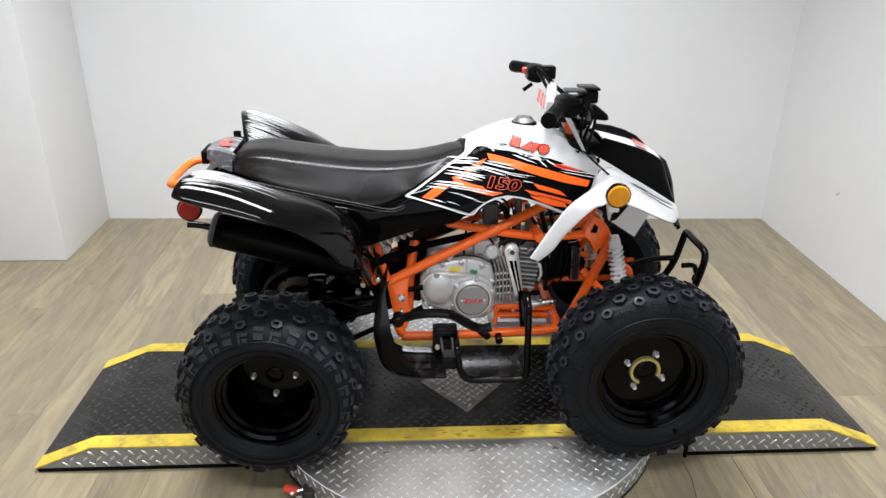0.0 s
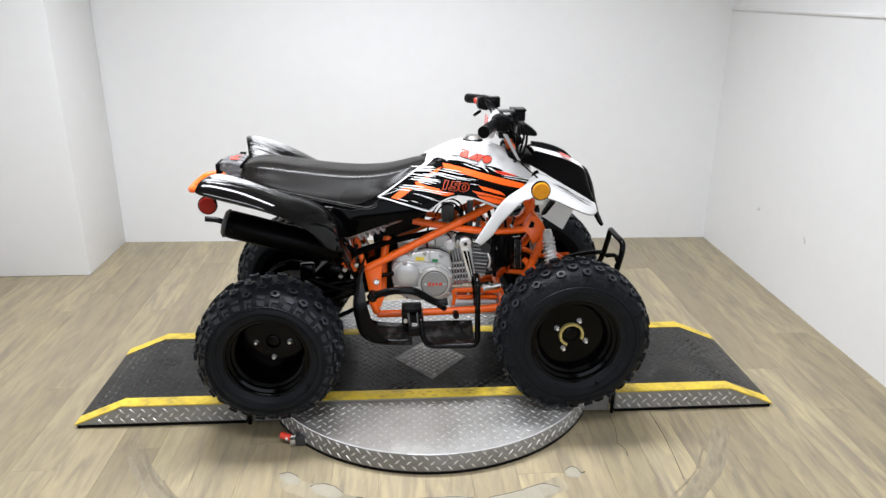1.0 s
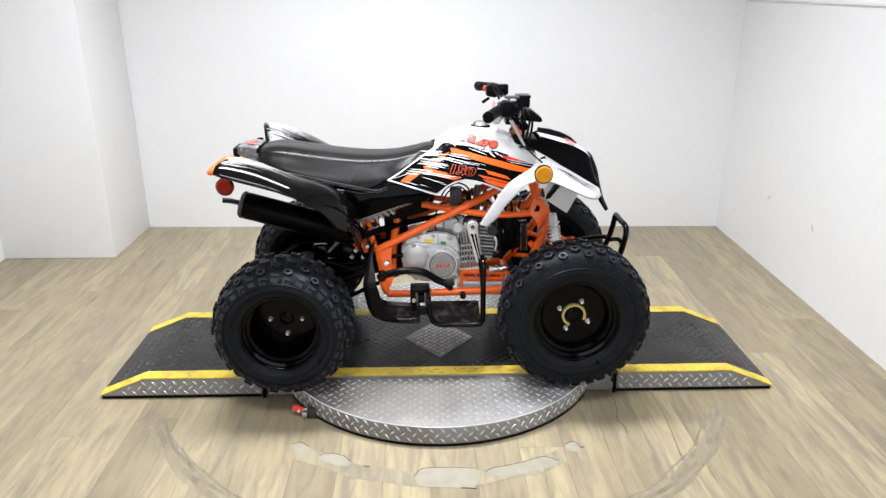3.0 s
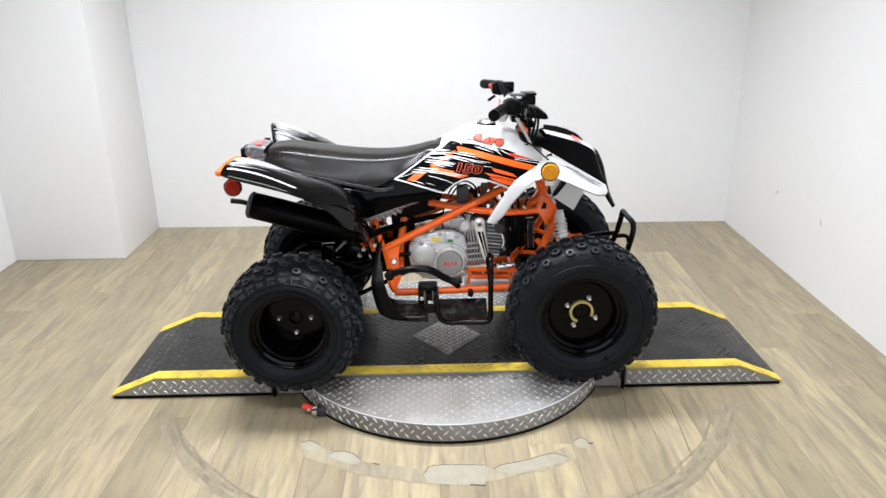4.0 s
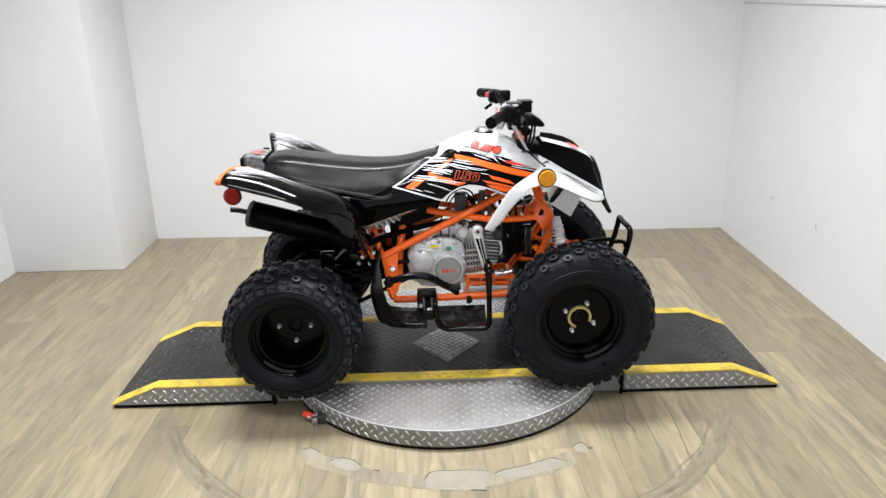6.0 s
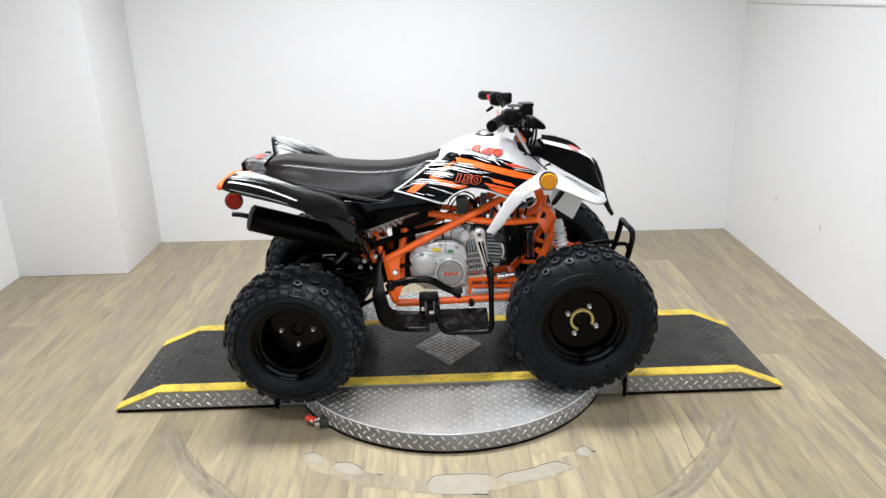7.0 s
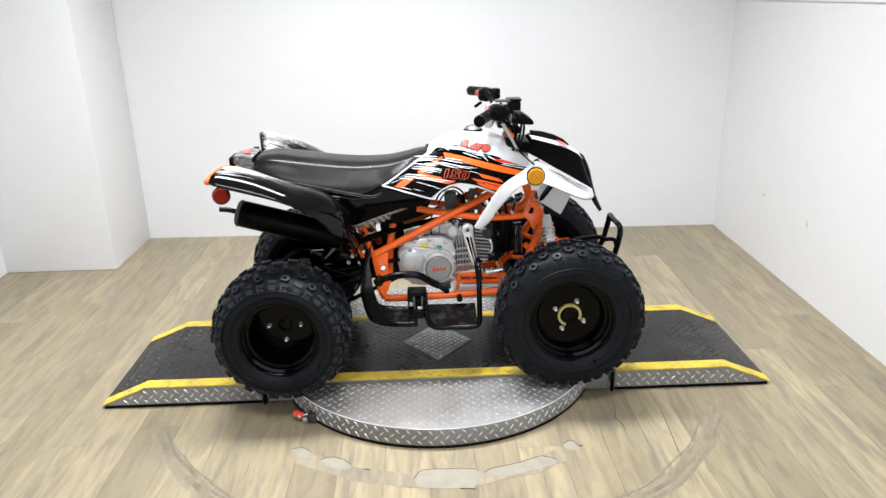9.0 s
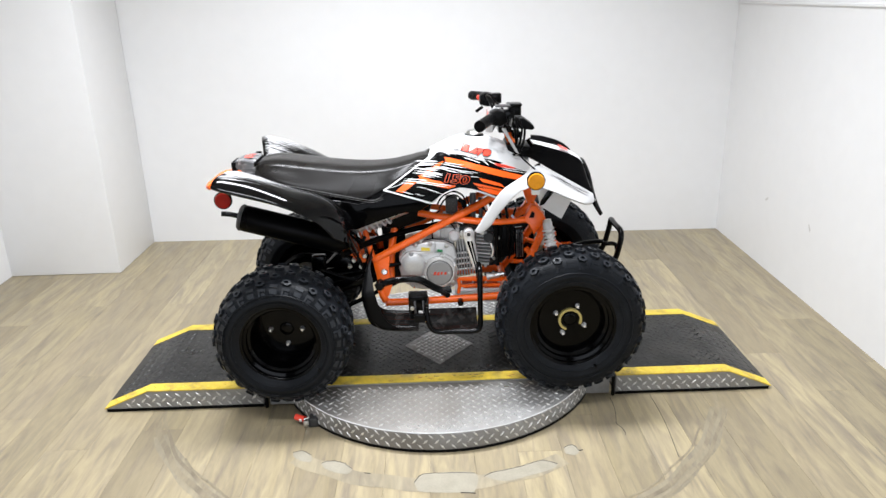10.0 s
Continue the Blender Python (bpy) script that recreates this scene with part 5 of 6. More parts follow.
for s in (1, -1):
    bar = [(0.15, side(s * 0.20), 0.50), (0.152, side(s * 0.24), 0.48), (0.150, side(s * 0.265), 0.42), (0.150, side(s * 0.275), 0.33), (0.148, side(s * 0.28), 0.292), (0.130, side(s * 0.282), 0.277), (0.06, side(s * 0.282), 0.277), (0.0, side(s * 0.282), 0.278), (-0.025, side(s * 0.28), 0.292), (-0.037, side(s * 0.275), 0.325), (-0.04, side(s * 0.25), 0.36), (-0.04, side(s * 0.15), 0.355)]
    part("nerf_bar", tube(bar, 0.0095, 12, 5), STEEL, quad, "black tubular foot guard")
    part("nerf_clamp", disc(0.085, side(s * 0.185), 0.34, 0.011, s * 0.03, 0.003, 14), STEEL, quad)
    rows = []
    for z, x0, x1 in ((0.53, -0.236, -0.224), (0.50, -0.25, -0.234), (0.46, -0.262, -0.226), (0.425, -0.269, -0.22), (0.395, -0.268, -0.212), (0.36, -0.262, -0.203), (0.33, -0.255, -0.190), (0.305, -0.242, -0.172), (0.289, -0.218, -0.14)):
        y0 = 0.27 - max(0, z - 0.42) * 0.8
        rows.append([(x0 + 0.004, side(s * (y0 - 0.10)), z + 0.006), (x0 + 0.002, side(s * (y0 - 0.02)), z), (x0 + (x1 - x0) * 0.3, side(s * y0), z), (x1, side(s * (y0 - 0.002)), z + 0.003)])
    part("heel_guard", patch(rows, 4, 4, 0.004), MATTE, quad, "black plastic heel guard", angle=60)
    rows = [[(x, side(s * v), z + lift) for v, z in ((0.165, 0.314), (0.195, 0.298), (0.235, 0.287), (0.275, 0.284))] for x, lift in ((-0.225, 0.03), (-0.205, 0.008), (-0.17, 0.0), (-0.12, -0.004), (-0.070, -0.004))]
    tray_ob = part("foot_tray", patch(rows, 4, 4, 0.004), GLOSSY, quad, "glossy black scooped foot tray")
    for v, z in ((0.185, 0.3045), (0.212, 0.2945), (0.24, 0.288)):
        part("tray_rib", tube([(-0.222, side(s * v), z + 0.026), (-0.205, side(s * v), z + 0.010), (-0.17, side(s * v), z + 0.002), (-0.075, side(s * v), z - 0.002)], 0.004, 6, 4), GLOSSY, tray_ob)
    rows = [[(x, side(s * v), z) for v, z in ((0.168, 0.318), (0.20, 0.306), (0.24, 0.288), (0.272, 0.277))] for x in (-0.03, 0.03, 0.09, 0.142)]
    part("foot_plate", patch(rows, 4, 4, 0.003), GLOSSY, quad, "glossy black foot well plate")
    part("footpeg_mount", box(-0.105, -0.035, side(s * 0.205), side(s * 0.15), 0.325, 0.385, 0.006), STEEL, quad, "black footpeg mount")
    for dx in (-0.082, -0.052):
        part("footpeg", tube([(dx, side(s * 0.20), 0.365), (dx + 0.004, side(s * 0.295), 0.345)], 0.0036, 8, 1), DARKCAST, quad, "dark footpeg rail")
    part("footpeg_end", box(-0.085, -0.045, side(s * 0.30), side(s * 0.285), 0.322, 0.355, 0.004), STEEL, quad)
    part("footpeg_bolt", disc(-0.092, side(s * 0.212), 0.338, 0.008, s * 0.01, 0.002, 10), ZINC, quad)
    part("footpeg_bolt", disc(-0.045, side(s * 0.212), 0.338, 0.008, s * 0.01, 0.002, 10), ZINC, quad)

# -- front fenders, hood --
fenders = {}
FRONT = [((0.574, 0.090, 0.716), (0.572, 0.125, 0.700), (0.560, 0.155, 0.698)),
         ((0.54, 0.094, 0.737), (0.525, 0.20, 0.728), (0.510, 0.255, 0.727)),
         ((0.498, 0.094, 0.762), (0.475, 0.235, 0.762), (0.455, 0.295, 0.757)),
         ((0.436, 0.094, 0.798), (0.40, 0.25, 0.811), (0.378, 0.318, 0.797)),
         ((0.375, 0.094, 0.826), (0.345, 0.265, 0.834), (0.322, 0.333, 0.815)),
         ((0.330, 0.15, 0.822), (0.305, 0.285, 0.836), (0.297, 0.335, 0.807)),
         ((0.288, 0.245, 0.812), (0.272, 0.300, 0.826), (0.272, 0.335, 0.795)),
         ((0.225, 0.300, 0.784), (0.216, 0.318, 0.790), (0.215, 0.335, 0.735)),
         ((0.178, 0.31, 0.728), (0.174, 0.322, 0.730), (0.184, 0.335, 0.690)),
         ((0.140, 0.315, 0.660), (0.130, 0.325, 0.662), (0.150, 0.33, 0.655))]
HOOD = [((0.36, 0.900), (0.363, 0.893), (0.318, 0.867)), ((0.41, 0.888), (0.409, 0.880), (0.375, 0.836)), ((0.463, 0.873), (0.461, 0.863), (0.436, 0.799)),
        ((0.512, 0.852), (0.508, 0.843), (0.498, 0.763)), ((0.546, 0.822), (0.540, 0.816), (0.54, 0.738)), ((0.576, 0.750), (0.569, 0.744), (0.568, 0.720))]
for s in (1, -1):
    rows = []
    for inner, crown, lip in FRONT:
        under = (lip[0], lip[1] - 0.012, lip[2] - 0.008)
        rows.append([(p[0], side(s * p[1]), p[2]) for p in (inner, crown, lip, under)])
    fender_ob = part("front_fender", patch(rows, 6, 5, 0.004), WHITE, quad, "glossy white front fender", angle=60)
    fenders[s] = fender_ob
    rows = []
    for c, e, l in HOOD:
        mid = ((e[0] + l[0]) / 2, (e[1] + l[1]) / 2)
        rows.append([(p[0], side(s * v), p[1]) for p, v in ((e, 0.052), ((e[0] - 0.002, e[1] + 0.003), 0.058), (mid, 0.080), (l, 0.092))])
    part("hood_panel", patch(rows, 5, 5, 0.005), BLACK, quad, "glossy black hood panel", angle=60)
    DRAW_IN["by"] = lambda z: 0.06
    # The flap's brighter white makes up for the fender's shade over it.
    part("inner_fender", slab([(0.335, 0.80), (0.458, 0.762), (0.456, 0.742), (0.425, 0.680), (0.352, 0.728)], side(s * 0.275), side(s * 0.268), 0.001), FLAP, quad, "white inner fender flap")
    DRAW_IN["by"] = lambda z: 0.045
    part("flap_stay", slab([(0.385, 0.795), (0.40, 0.80), (0.405, 0.788), (0.365, 0.735), (0.35, 0.73), (0.352, 0.745)], side(s * 0.283), side(s * 0.277), 0.001), STEEL, quad, "black flap bracket")
    DRAW_IN["by"] = None
    part("reflector_bracket", box(0.318, 0.345, side(s * 0.318), side(s * 0.308), 0.778, 0.806, 0.003), FLAP, quad, "white bracket under the reflector")
    lens_ob = part("turn_reflector", disc(0.327, side(s * 0.362), 0.834, 0.0285, 0.014 * s, 0.005), AMBER, quad, "round amber side reflector")
    part("reflector_rim", disc(0.327, side(s * 0.358), 0.834, 0.0302, 0.012 * s, 0.002), STEEL, lens_ob)
    part("reflector_stay", box(0.318, 0.336, side(s * 0.35), side(s * 0.31), 0.828, 0.842, 0.002), STEEL, lens_ob)
for s in (1, -1):
    skin = BVHTree.FromBMesh(patch([[(q[0], side(s * q[1]), q[2]) for q in (*row, (row[2][0], row[2][1] - 0.012, row[2][2] - 0.008))] for row in FRONT], 6, 5, 0.004))
    for x0, v0, x1, v1, w in ((0.394, 0.210, 0.550, 0.125, 0.0045), (0.42, 0.222, 0.535, 0.160, 0.003), (0.445, 0.188, 0.560, 0.112, 0.003), (0.40, 0.190, 0.47, 0.155, 0.003), (0.48, 0.20, 0.545, 0.15, 0.004)):
        b = bmesh.new()
        line = []
        for n in range(15):
            f = n / 14
            half = w * (1 - abs(2 * f - 1) ** 3) + 0.0003
            pair = []
            for h in (-half, half):
                x, y = x0 + (x1 - x0) * f, side(s * (v0 + (v1 - v0) * f + h))
                hit = skin.ray_cast(Vector((x, y, 1.1)), Vector((0, 0, -1)))[0]
                pair.append(b.verts.new((x, y, (hit.z if hit else 0.7) + 0.0012)))
            line.append(pair)
        for p, q in zip(line, line[1:]):
            b.faces.new((p[0], p[1], q[1], q[0]))
        part("fender_stroke", b, PRINT, fenders[s], "thin grey printed stroke")
rows = []
for (c, e, l) in HOOD:
    rows.append([(e[0], MID + 0.056, e[1] - 0.002), (c[0], MID, c[1]), (e[0], MID - 0.056, e[1] - 0.002)])
strip_ob = part("hood_strip", patch(rows, 5, 6, 0.004), WHITE, quad, "white hood centre strip", angle=60)
for k in range(4):
    b = bmesh.new()
    y0 = MID - 0.045 + 0.023 * k
    b.faces.new([b.verts.new(p) for p in ((0.455, y0, 0.8835 - abs(y0 - MID) * 0.1), (0.455, y0 + 0.017, 0.8835 - abs(y0 + 0.017 - MID) * 0.1), (0.49, y0 + 0.017, 0.8665 - abs(y0 + 0.017 - MID) * 0.1), (0.49, y0, 0.8665 - abs(y0 - MID) * 0.1))])
    part("badge", b, RED, quad, "maker's badge")
part("hood_ridge", slab([(0.366, 0.908), (0.41, 0.902), (0.455, 0.889), (0.49, 0.872), (0.515, 0.850), (0.508, 0.842), (0.46, 0.862), (0.41, 0.879), (0.366, 0.890)], side(-0.05), side(-0.066), 0.003), MATTE, quad, "black ridge along the hood")
rows = []
for x, z, w in ((0.553, 0.822, 0.05), (0.574, 0.775, 0.054), (0.588, 0.720, 0.058), (0.604, 0.672, 0.048), (0.620, 0.638, 0.03), (0.634, 0.612, 0.012)):
    rows.append([(x - 0.010, MID + w, z - 0.006), (x, MID + w * 0.7, z), (x + 0.002, MID, z), (x, MID - w * 0.7, z), (x - 0.010, MID - w, z - 0.006)])
part("nose", patch(rows, 4, 3, 0.005), BLACK, quad, "glossy black pointed nose")
part("nose_lining", slab([(0.545, 0.74), (0.575, 0.735), (0.598, 0.672), (0.575, 0.69)], MID - 0.05, MID + 0.05, 0.004), WHITE, quad, "white lining behind the nose")

# A solid black strip draws the shade in the gap by the tank cover.
for s in (1, -1):
    line = [(0.286, side(s * 0.105), 0.884), (0.306, side(s * 0.125), 0.866), (0.328, side(s * 0.160), 0.848), (0.346, side(s * 0.195), 0.836)]
    part("fender_gap", tube(line, 0.0034, 8, 4, flat=0.6), STICKER, quad, "black strip for the shade between tank cover and fender")

# -- bumper --
hoop = [(0.640, 0.088, 0.40), (0.668, 0.088, 0.455), (0.684, 0.087, 0.52), (0.688, 0.082, 0.551), (0.687, 0.066, 0.566), (0.684, 0.0, 0.568)]
hoop = [(x, side(v), z) for x, v, z in hoop] + [(x, side(-v), z) for x, v, z in reversed(hoop[:-1])]
part("bumper_hoop", tube(hoop, 0.0105, 12, 5), STEEL, quad, "black tubular bumper hoop")
for s in (1, -1):
    part("bumper_stay", tube([(0.43, side(s * 0.05), 0.40), (0.60, side(s * 0.07), 0.41), (0.645, side(s * 0.086), 0.415)], 0.0085, 10, 3), STEEL, quad)
part("bumper_tie", tube([(0.52, side(-0.06), 0.462), (0.60, side(-0.085), 0.468), (0.668, side(-0.088), 0.470)], 0.009, 10, 3), STEEL, quad, "black bumper tie bar")
part("tow_loop", tube([(0.64, side(0.045), 0.505), (0.672, side(0.045), 0.505), (0.684, side(0.045), 0.49), (0.684, side(0.045), 0.455)], 0.008, 10, 4), STEEL, quad)

# -- handlebar --
bar = [(0.148, side(0.355), 1.016), (0.194, side(0.25), 1.022), (0.222, side(0.17), 1.022), (0.255, side(0.075), 0.966), (0.262, side(0.0), 0.955), (0.255, side(-0.075), 0.966), (0.222, side(-0.17), 1.028), (0.203, side(-0.25), 1.030), (0.174, side(-0.345), 1.020)]
part("handlebar", tube(bar, 0.0105, 12, 6), STEEL, quad, "black handlebar")
pad_ob = part("bar_pad", slab([(0.203, 0.950), (0.208, 1.004), (0.214, 1.010), (0.234, 1.008), (0.238, 1.0), (0.230, 0.946)], side(0.10), side(-0.15), 0.007, 3), WHITE, quad, "white padded crossbar sleeve")
for ob in (pad_ob,):
    for v in ob.data.vertices:
        v.co.x += 0.20 * (v.co.y - MID)
for k in range(3):
    b = slab([(0.2030, 0.962), (0.2040, 0.962), (0.2078, 0.998), (0.2068, 0.998)], side(0.01 - 0.045 * k), side(-0.018 - 0.045 * k))
    part("badge", b, RED, pad_ob, "maker's badge")
for s in (1, -1):
    o = 0.350 if s > 0 else 0.340
    dx, dz = (0, 0) if s > 0 else (0.022, 0.005)
    ends = [(0.149 + dx, side(s * o), 1.016 + dz), (0.172 + dx * 0.7, side(s * 0.30), 1.019 + dz * 1.2), (0.193 + dx * 0.5, side(s * 0.25), 1.022 + dz * 1.5)]
    grip_ob = part("grip", tube(ends, 0.0165, 16, 3), MATTE, quad, "black rubber grip")
    for k in range(6):
        f = k / 6
        p = Vector(ends[0]).lerp(Vector(ends[2]), 0.08 + f * 0.85)
        d = (Vector(ends[2]) - Vector(ends[0])).normalized() * 0.003
        part("grip_rib", tube([p - d, p + d], 0.0175, 14, 1), MATTE, grip_ob)
    part("grip_end", tube([(ends[0][0] - 0.003, side(s * (o + 0.008)), 1.0155 + dz), (ends[0][0] + 0.005, side(s * (o - 0.012)), 1.0165 + dz)], 0.0185, 16, 1), MATTE, grip_ob)
    switch_ob = part("switch_box", slab([(0.188, 1.002), (0.188, 1.038), (0.210, 1.048), (0.240, 1.042), (0.248, 1.008), (0.222, 0.994)], side(s * 0.255), side(s * 0.195), 0.006), MATTE, quad, "black switch housing")
    part("brake_lever", tube([(0.254, side(s * 0.22), 1.026), (0.252, side(s * 0.28), 1.020), (0.238, side(s * 0.355), 1.010)], 0.006, 8, 4), STEEL, quad, "black brake lever")
    part("brake_clamp", box(0.232, 0.272, side(s * 0.235), side(s * 0.195), 1.006, 1.044, 0.005), STEEL, quad)
reservoir = part("fluid_reservoir", box(0.254, 0.296, side(0.21), side(0.155), 1.022, 1.052, 0.005), MATTE, quad, "black brake fluid reservoir")
part("reservoir_cap", box(0.252, 0.298, side(0.213), side(0.152), 1.053, 1.060, 0.002), STEEL, reservoir)
part("lever_perch", box(0.208, 0.258, side(0.24), side(0.20), 1.055, 1.060, 0.002), DARKCAST, quad, "dull lever perch")
part("kill_switch", disc(0.190, side(-0.240), 1.024, 0.011, 0.02, 0.002, 14), RED, quad, "red kill switch")
part("choke_lever", tube([(0.195, side(-0.16), 1.0), (0.17, side(-0.15), 0.985)], 0.006, 8, 1), STEEL, quad)
part("bar_clamp", box(0.236, 0.285, MID - 0.045, MID + 0.045, 0.935, 0.975, 0.006), STEEL, quad)
part("instrument_pod", slab([(0.275, 0.966), (0.300, 0.998), (0.315, 0.998), (0.350, 0.973), (0.357, 0.959), (0.345, 0.956), (0.312, 0.960)], side(0.115), side(0.030), 0.005, 3), MATTE, quad, "small black pod before the bars")
part("key_switch", disc(0.30, MID - 0.05, 0.93, 0.017, 0.03, 0.003, 16), STEEL, quad)
for i, (y0, y1, out) in enumerate(((0.20, 0.03, 0.02), (0.18, 0.05, 0.035), (0.15, 0.06, 0.01), (-0.20, -0.03, 0.02), (-0.17, -0.05, 0.03), (0.12, 0.08, 0.045))):
    pts = [(0.235, side(y0), 1.03), (0.26 + out * 0.6, side(y0 * 0.9), 1.02 - 0.01 * i), (0.275 + out, side((y0 + y1) / 2), 0.97), (0.29 + out * 0.7, side(y1), 0.91), (0.30, side(y1), 0.86)]
    part("control_cable", tube(pts, 0.0042, 8, 6), MATTE, quad, "black control cable")
for s in (1, -1):
    b = slab([(0.240, 0.963), (0.254, 0.965), (0.305, 0.868), (0.296, 0.868)], side(s * 0.115), side(s * 0.107), 0.002)
    part("dash_fin", b, WHITE, quad, "white dash fin")
part("dash_cover", slab([(0.262, 0.897), (0.30, 0.894), (0.352, 0.888), (0.345, 0.85), (0.27, 0.86)], MID - 0.075, MID + 0.075, 0.008), MATTE, quad, "black dash cover")

# -- swing arm, axle, driveline --
part("rear_axle", tube([(RX, side(0.24), RZ), (RX, side(-0.24), RZ)], 0.02, 16, 1), STEEL, quad, "black rear axle")
part("axle_housing", tube([(RX, side(0.10), RZ), (RX, side(-0.10), RZ)], 0.045, 20, 1), STEEL, quad, "black axle housing")
for s in (1, -1):
    part("swing_arm", tube([(-0.19, side(s * 0.09), 0.44), (-0.36, side(s * 0.10), 0.40), (RX, side(s * 0.09), RZ)], 0.024, 12, 4, flat=1.3), STEEL, quad, "black swing arm")
b = revolve([(0, 0.05), (0, 0.105), (0.005, 0.105), (0.005, 0.05)], 40, True)
part("brake_disc", b, ZINC, quad, "rear brake disc", at=pose(RX, side(-0.13), RZ))
b = revolve([(0, 0.02), (0, 0.095), (0.007, 0.095), (0.007, 0.02)], 28, True)
part("sprocket", b, STEEL, quad, "dark rear sprocket", at=pose(RX, side(0.12), RZ))
part("chain_guard", tube([(RX - 0.10, side(0.115), RZ + 0.06), (RX - 0.03, side(0.115), RZ + 0.125), (RX + 0.1, side(0.115), RZ + 0.14), (RX + 0.24, side(0.115), RZ + 0.15)], 0.02, 10, 5, flat=0.35), STEEL, quad, "black chain guard")
part("chain", tube([(RX, side(0.115), RZ + 0.097), (-0.13, side(0.105), 0.475)], 0.008, 6, 1), STEEL, quad, "drive chain")
part("chain", tube([(RX, side(0.115), RZ - 0.097), (-0.13, side(0.105), 0.41)], 0.008, 6, 1), STEEL, quad, "drive chain")
part("caliper", box(-0.45, -0.40, side(0.155), side(0.115), 0.46, 0.53, 0.008), STEEL, quad, "black brake caliper")
part("linkage", slab([(-0.335, 0.55), (-0.285, 0.60), (-0.27, 0.57), (-0.30, 0.53)], side(0.165), side(0.15), 0.003), ORANGE, quad, "orange linkage bracket")
part("linkage", slab([(-0.305, 0.535), (-0.28, 0.55), (-0.262, 0.52), (-0.29, 0.51)], side(0.16), side(0.14), 0.003), ORANGE, quad, "orange linkage bracket")
for px, pz in ((-0.295, 0.515), (-0.27, 0.49), (-0.31, 0.49), (-0.255, 0.53)):
    part("linkage_bolt", disc(px, side(0.17), pz, 0.008, 0.02, 0.002, 10), ZINC, quad)
part("hydraulic_hose", tube([(-0.25, side(0.15), 0.60), (-0.28, side(0.17), 0.54), (-0.26, side(0.165), 0.47), (-0.30, side(0.16), 0.44), (-0.42, side(0.15), 0.48)], 0.006, 8, 5), MATTE, quad, "black hose")
bellows_ob = part("bellows", tube([(-0.36, side(0.13), 0.57), (-0.29, side(0.13), 0.53)], 0.028, 14, 1), MATTE, quad)
for k in range(5):
    part("bellows_ring", tube([(-0.352 + 0.013 * k, side(0.13), 0.566 - 0.0075 * k), (-0.347 + 0.013 * k, side(0.13), 0.563 - 0.0075 * k)], 0.032, 14, 1), MATTE, bellows_ob)

part("axle_carrier", slab([(-0.50, 0.34), (-0.47, 0.42), (-0.36, 0.52), (-0.27, 0.56), (-0.22, 0.52), (-0.22, 0.42), (-0.36, 0.36), (-0.44, 0.30)], side(0.085), side(-0.085), 0.012), STEEL, quad, "black axle carrier casting")
part("air_box", slab([(-0.26, 0.61), (-0.25, 0.70), (-0.05, 0.72), (0.0, 0.70), (-0.03, 0.62), (-0.14, 0.585)], side(0.045), side(-0.09), 0.012), MATTE, quad, "black air box")
b = revolve([(0, 0.085), (-0.012, 0.112), (-0.006, 0.122), (0.012, 0.122), (0.012, 0.112), (0.006, 0.085)], 40, True)
part("disc_guard", b, STEEL, quad, "black round disc guard", at=pose(RX + 0.02, side(-0.08), RZ + 0.02))
# -- wiring and small fittings between engine and fork tower --
for i, pts in enumerate(([(0.20, 0.225, 0.70), (0.222, 0.222, 0.62), (0.228, 0.22, 0.54), (0.232, 0.222, 0.44)], [(0.23, 0.235, 0.70), (0.245, 0.23, 0.60), (0.24, 0.228, 0.50)],
                         [(0.26, 0.225, 0.68), (0.272, 0.222, 0.58), (0.268, 0.222, 0.50)], [(0.17, 0.23, 0.68), (0.2, 0.222, 0.64), (0.26, 0.222, 0.60), (0.29, 0.23, 0.55)],
                         [(0.30, 0.235, 0.66), (0.285, 0.228, 0.60), (0.29, 0.225, 0.52), (0.275, 0.235, 0.46)])):
    part("wiring", tube(pts, 0.007 - 0.0008 * i, 8, 5), MATTE, quad, "black wiring loom")
for pts in ([(0.228, 0.225, 0.640), (0.236, 0.222, 0.625), (0.240, 0.222, 0.605)], [(0.283, 0.222, 0.635), (0.292, 0.22, 0.622), (0.296, 0.222, 0.604)]):
    part("wire_plug", tube(pts, 0.0045, 8, 3), SPRING, quad, "white wire sleeve")
part("oil_cooler", slab([(0.232, 0.455), (0.232, 0.585), (0.292, 0.595), (0.300, 0.47)], 0.245, 0.36, 0.006), MATTE, quad, "black electrics box")
regulator = part("regulator", slab([(0.300, 0.470), (0.296, 0.580), (0.326, 0.583), (0.330, 0.474)], 0.220, 0.255, 0.003), STEEL, quad, "black finned regulator")
for k in range(4):
    part("regulator_fin", slab([(0.303 + 0.007 * k, 0.474), (0.299 + 0.007 * k, 0.577), (0.302 + 0.007 * k, 0.577), (0.306 + 0.007 * k, 0.474)], 0.213, 0.222), ZINC if k in (0, 3) else DARKCAST, regulator, "bare regulator fin")
horn_ob = part("horn", tube([(0.196, 0.20, 0.405), (0.252, 0.20, 0.411)], 0.0115, 16, 1), ZINC, quad, "bright starter body")
part("horn_cap", tube([(0.188, 0.20, 0.404), (0.198, 0.20, 0.4052)], 0.0135, 16, 1), CAST, horn_ob)
part("horn_cap", tube([(0.250, 0.20, 0.4108), (0.260, 0.20, 0.4118)], 0.0085, 12, 1), DARKCAST, horn_ob)
part("horn_bolt", disc(0.214, 0.186, 0.421, 0.005, 0.02, 0.001, 8), ZINC, horn_ob)

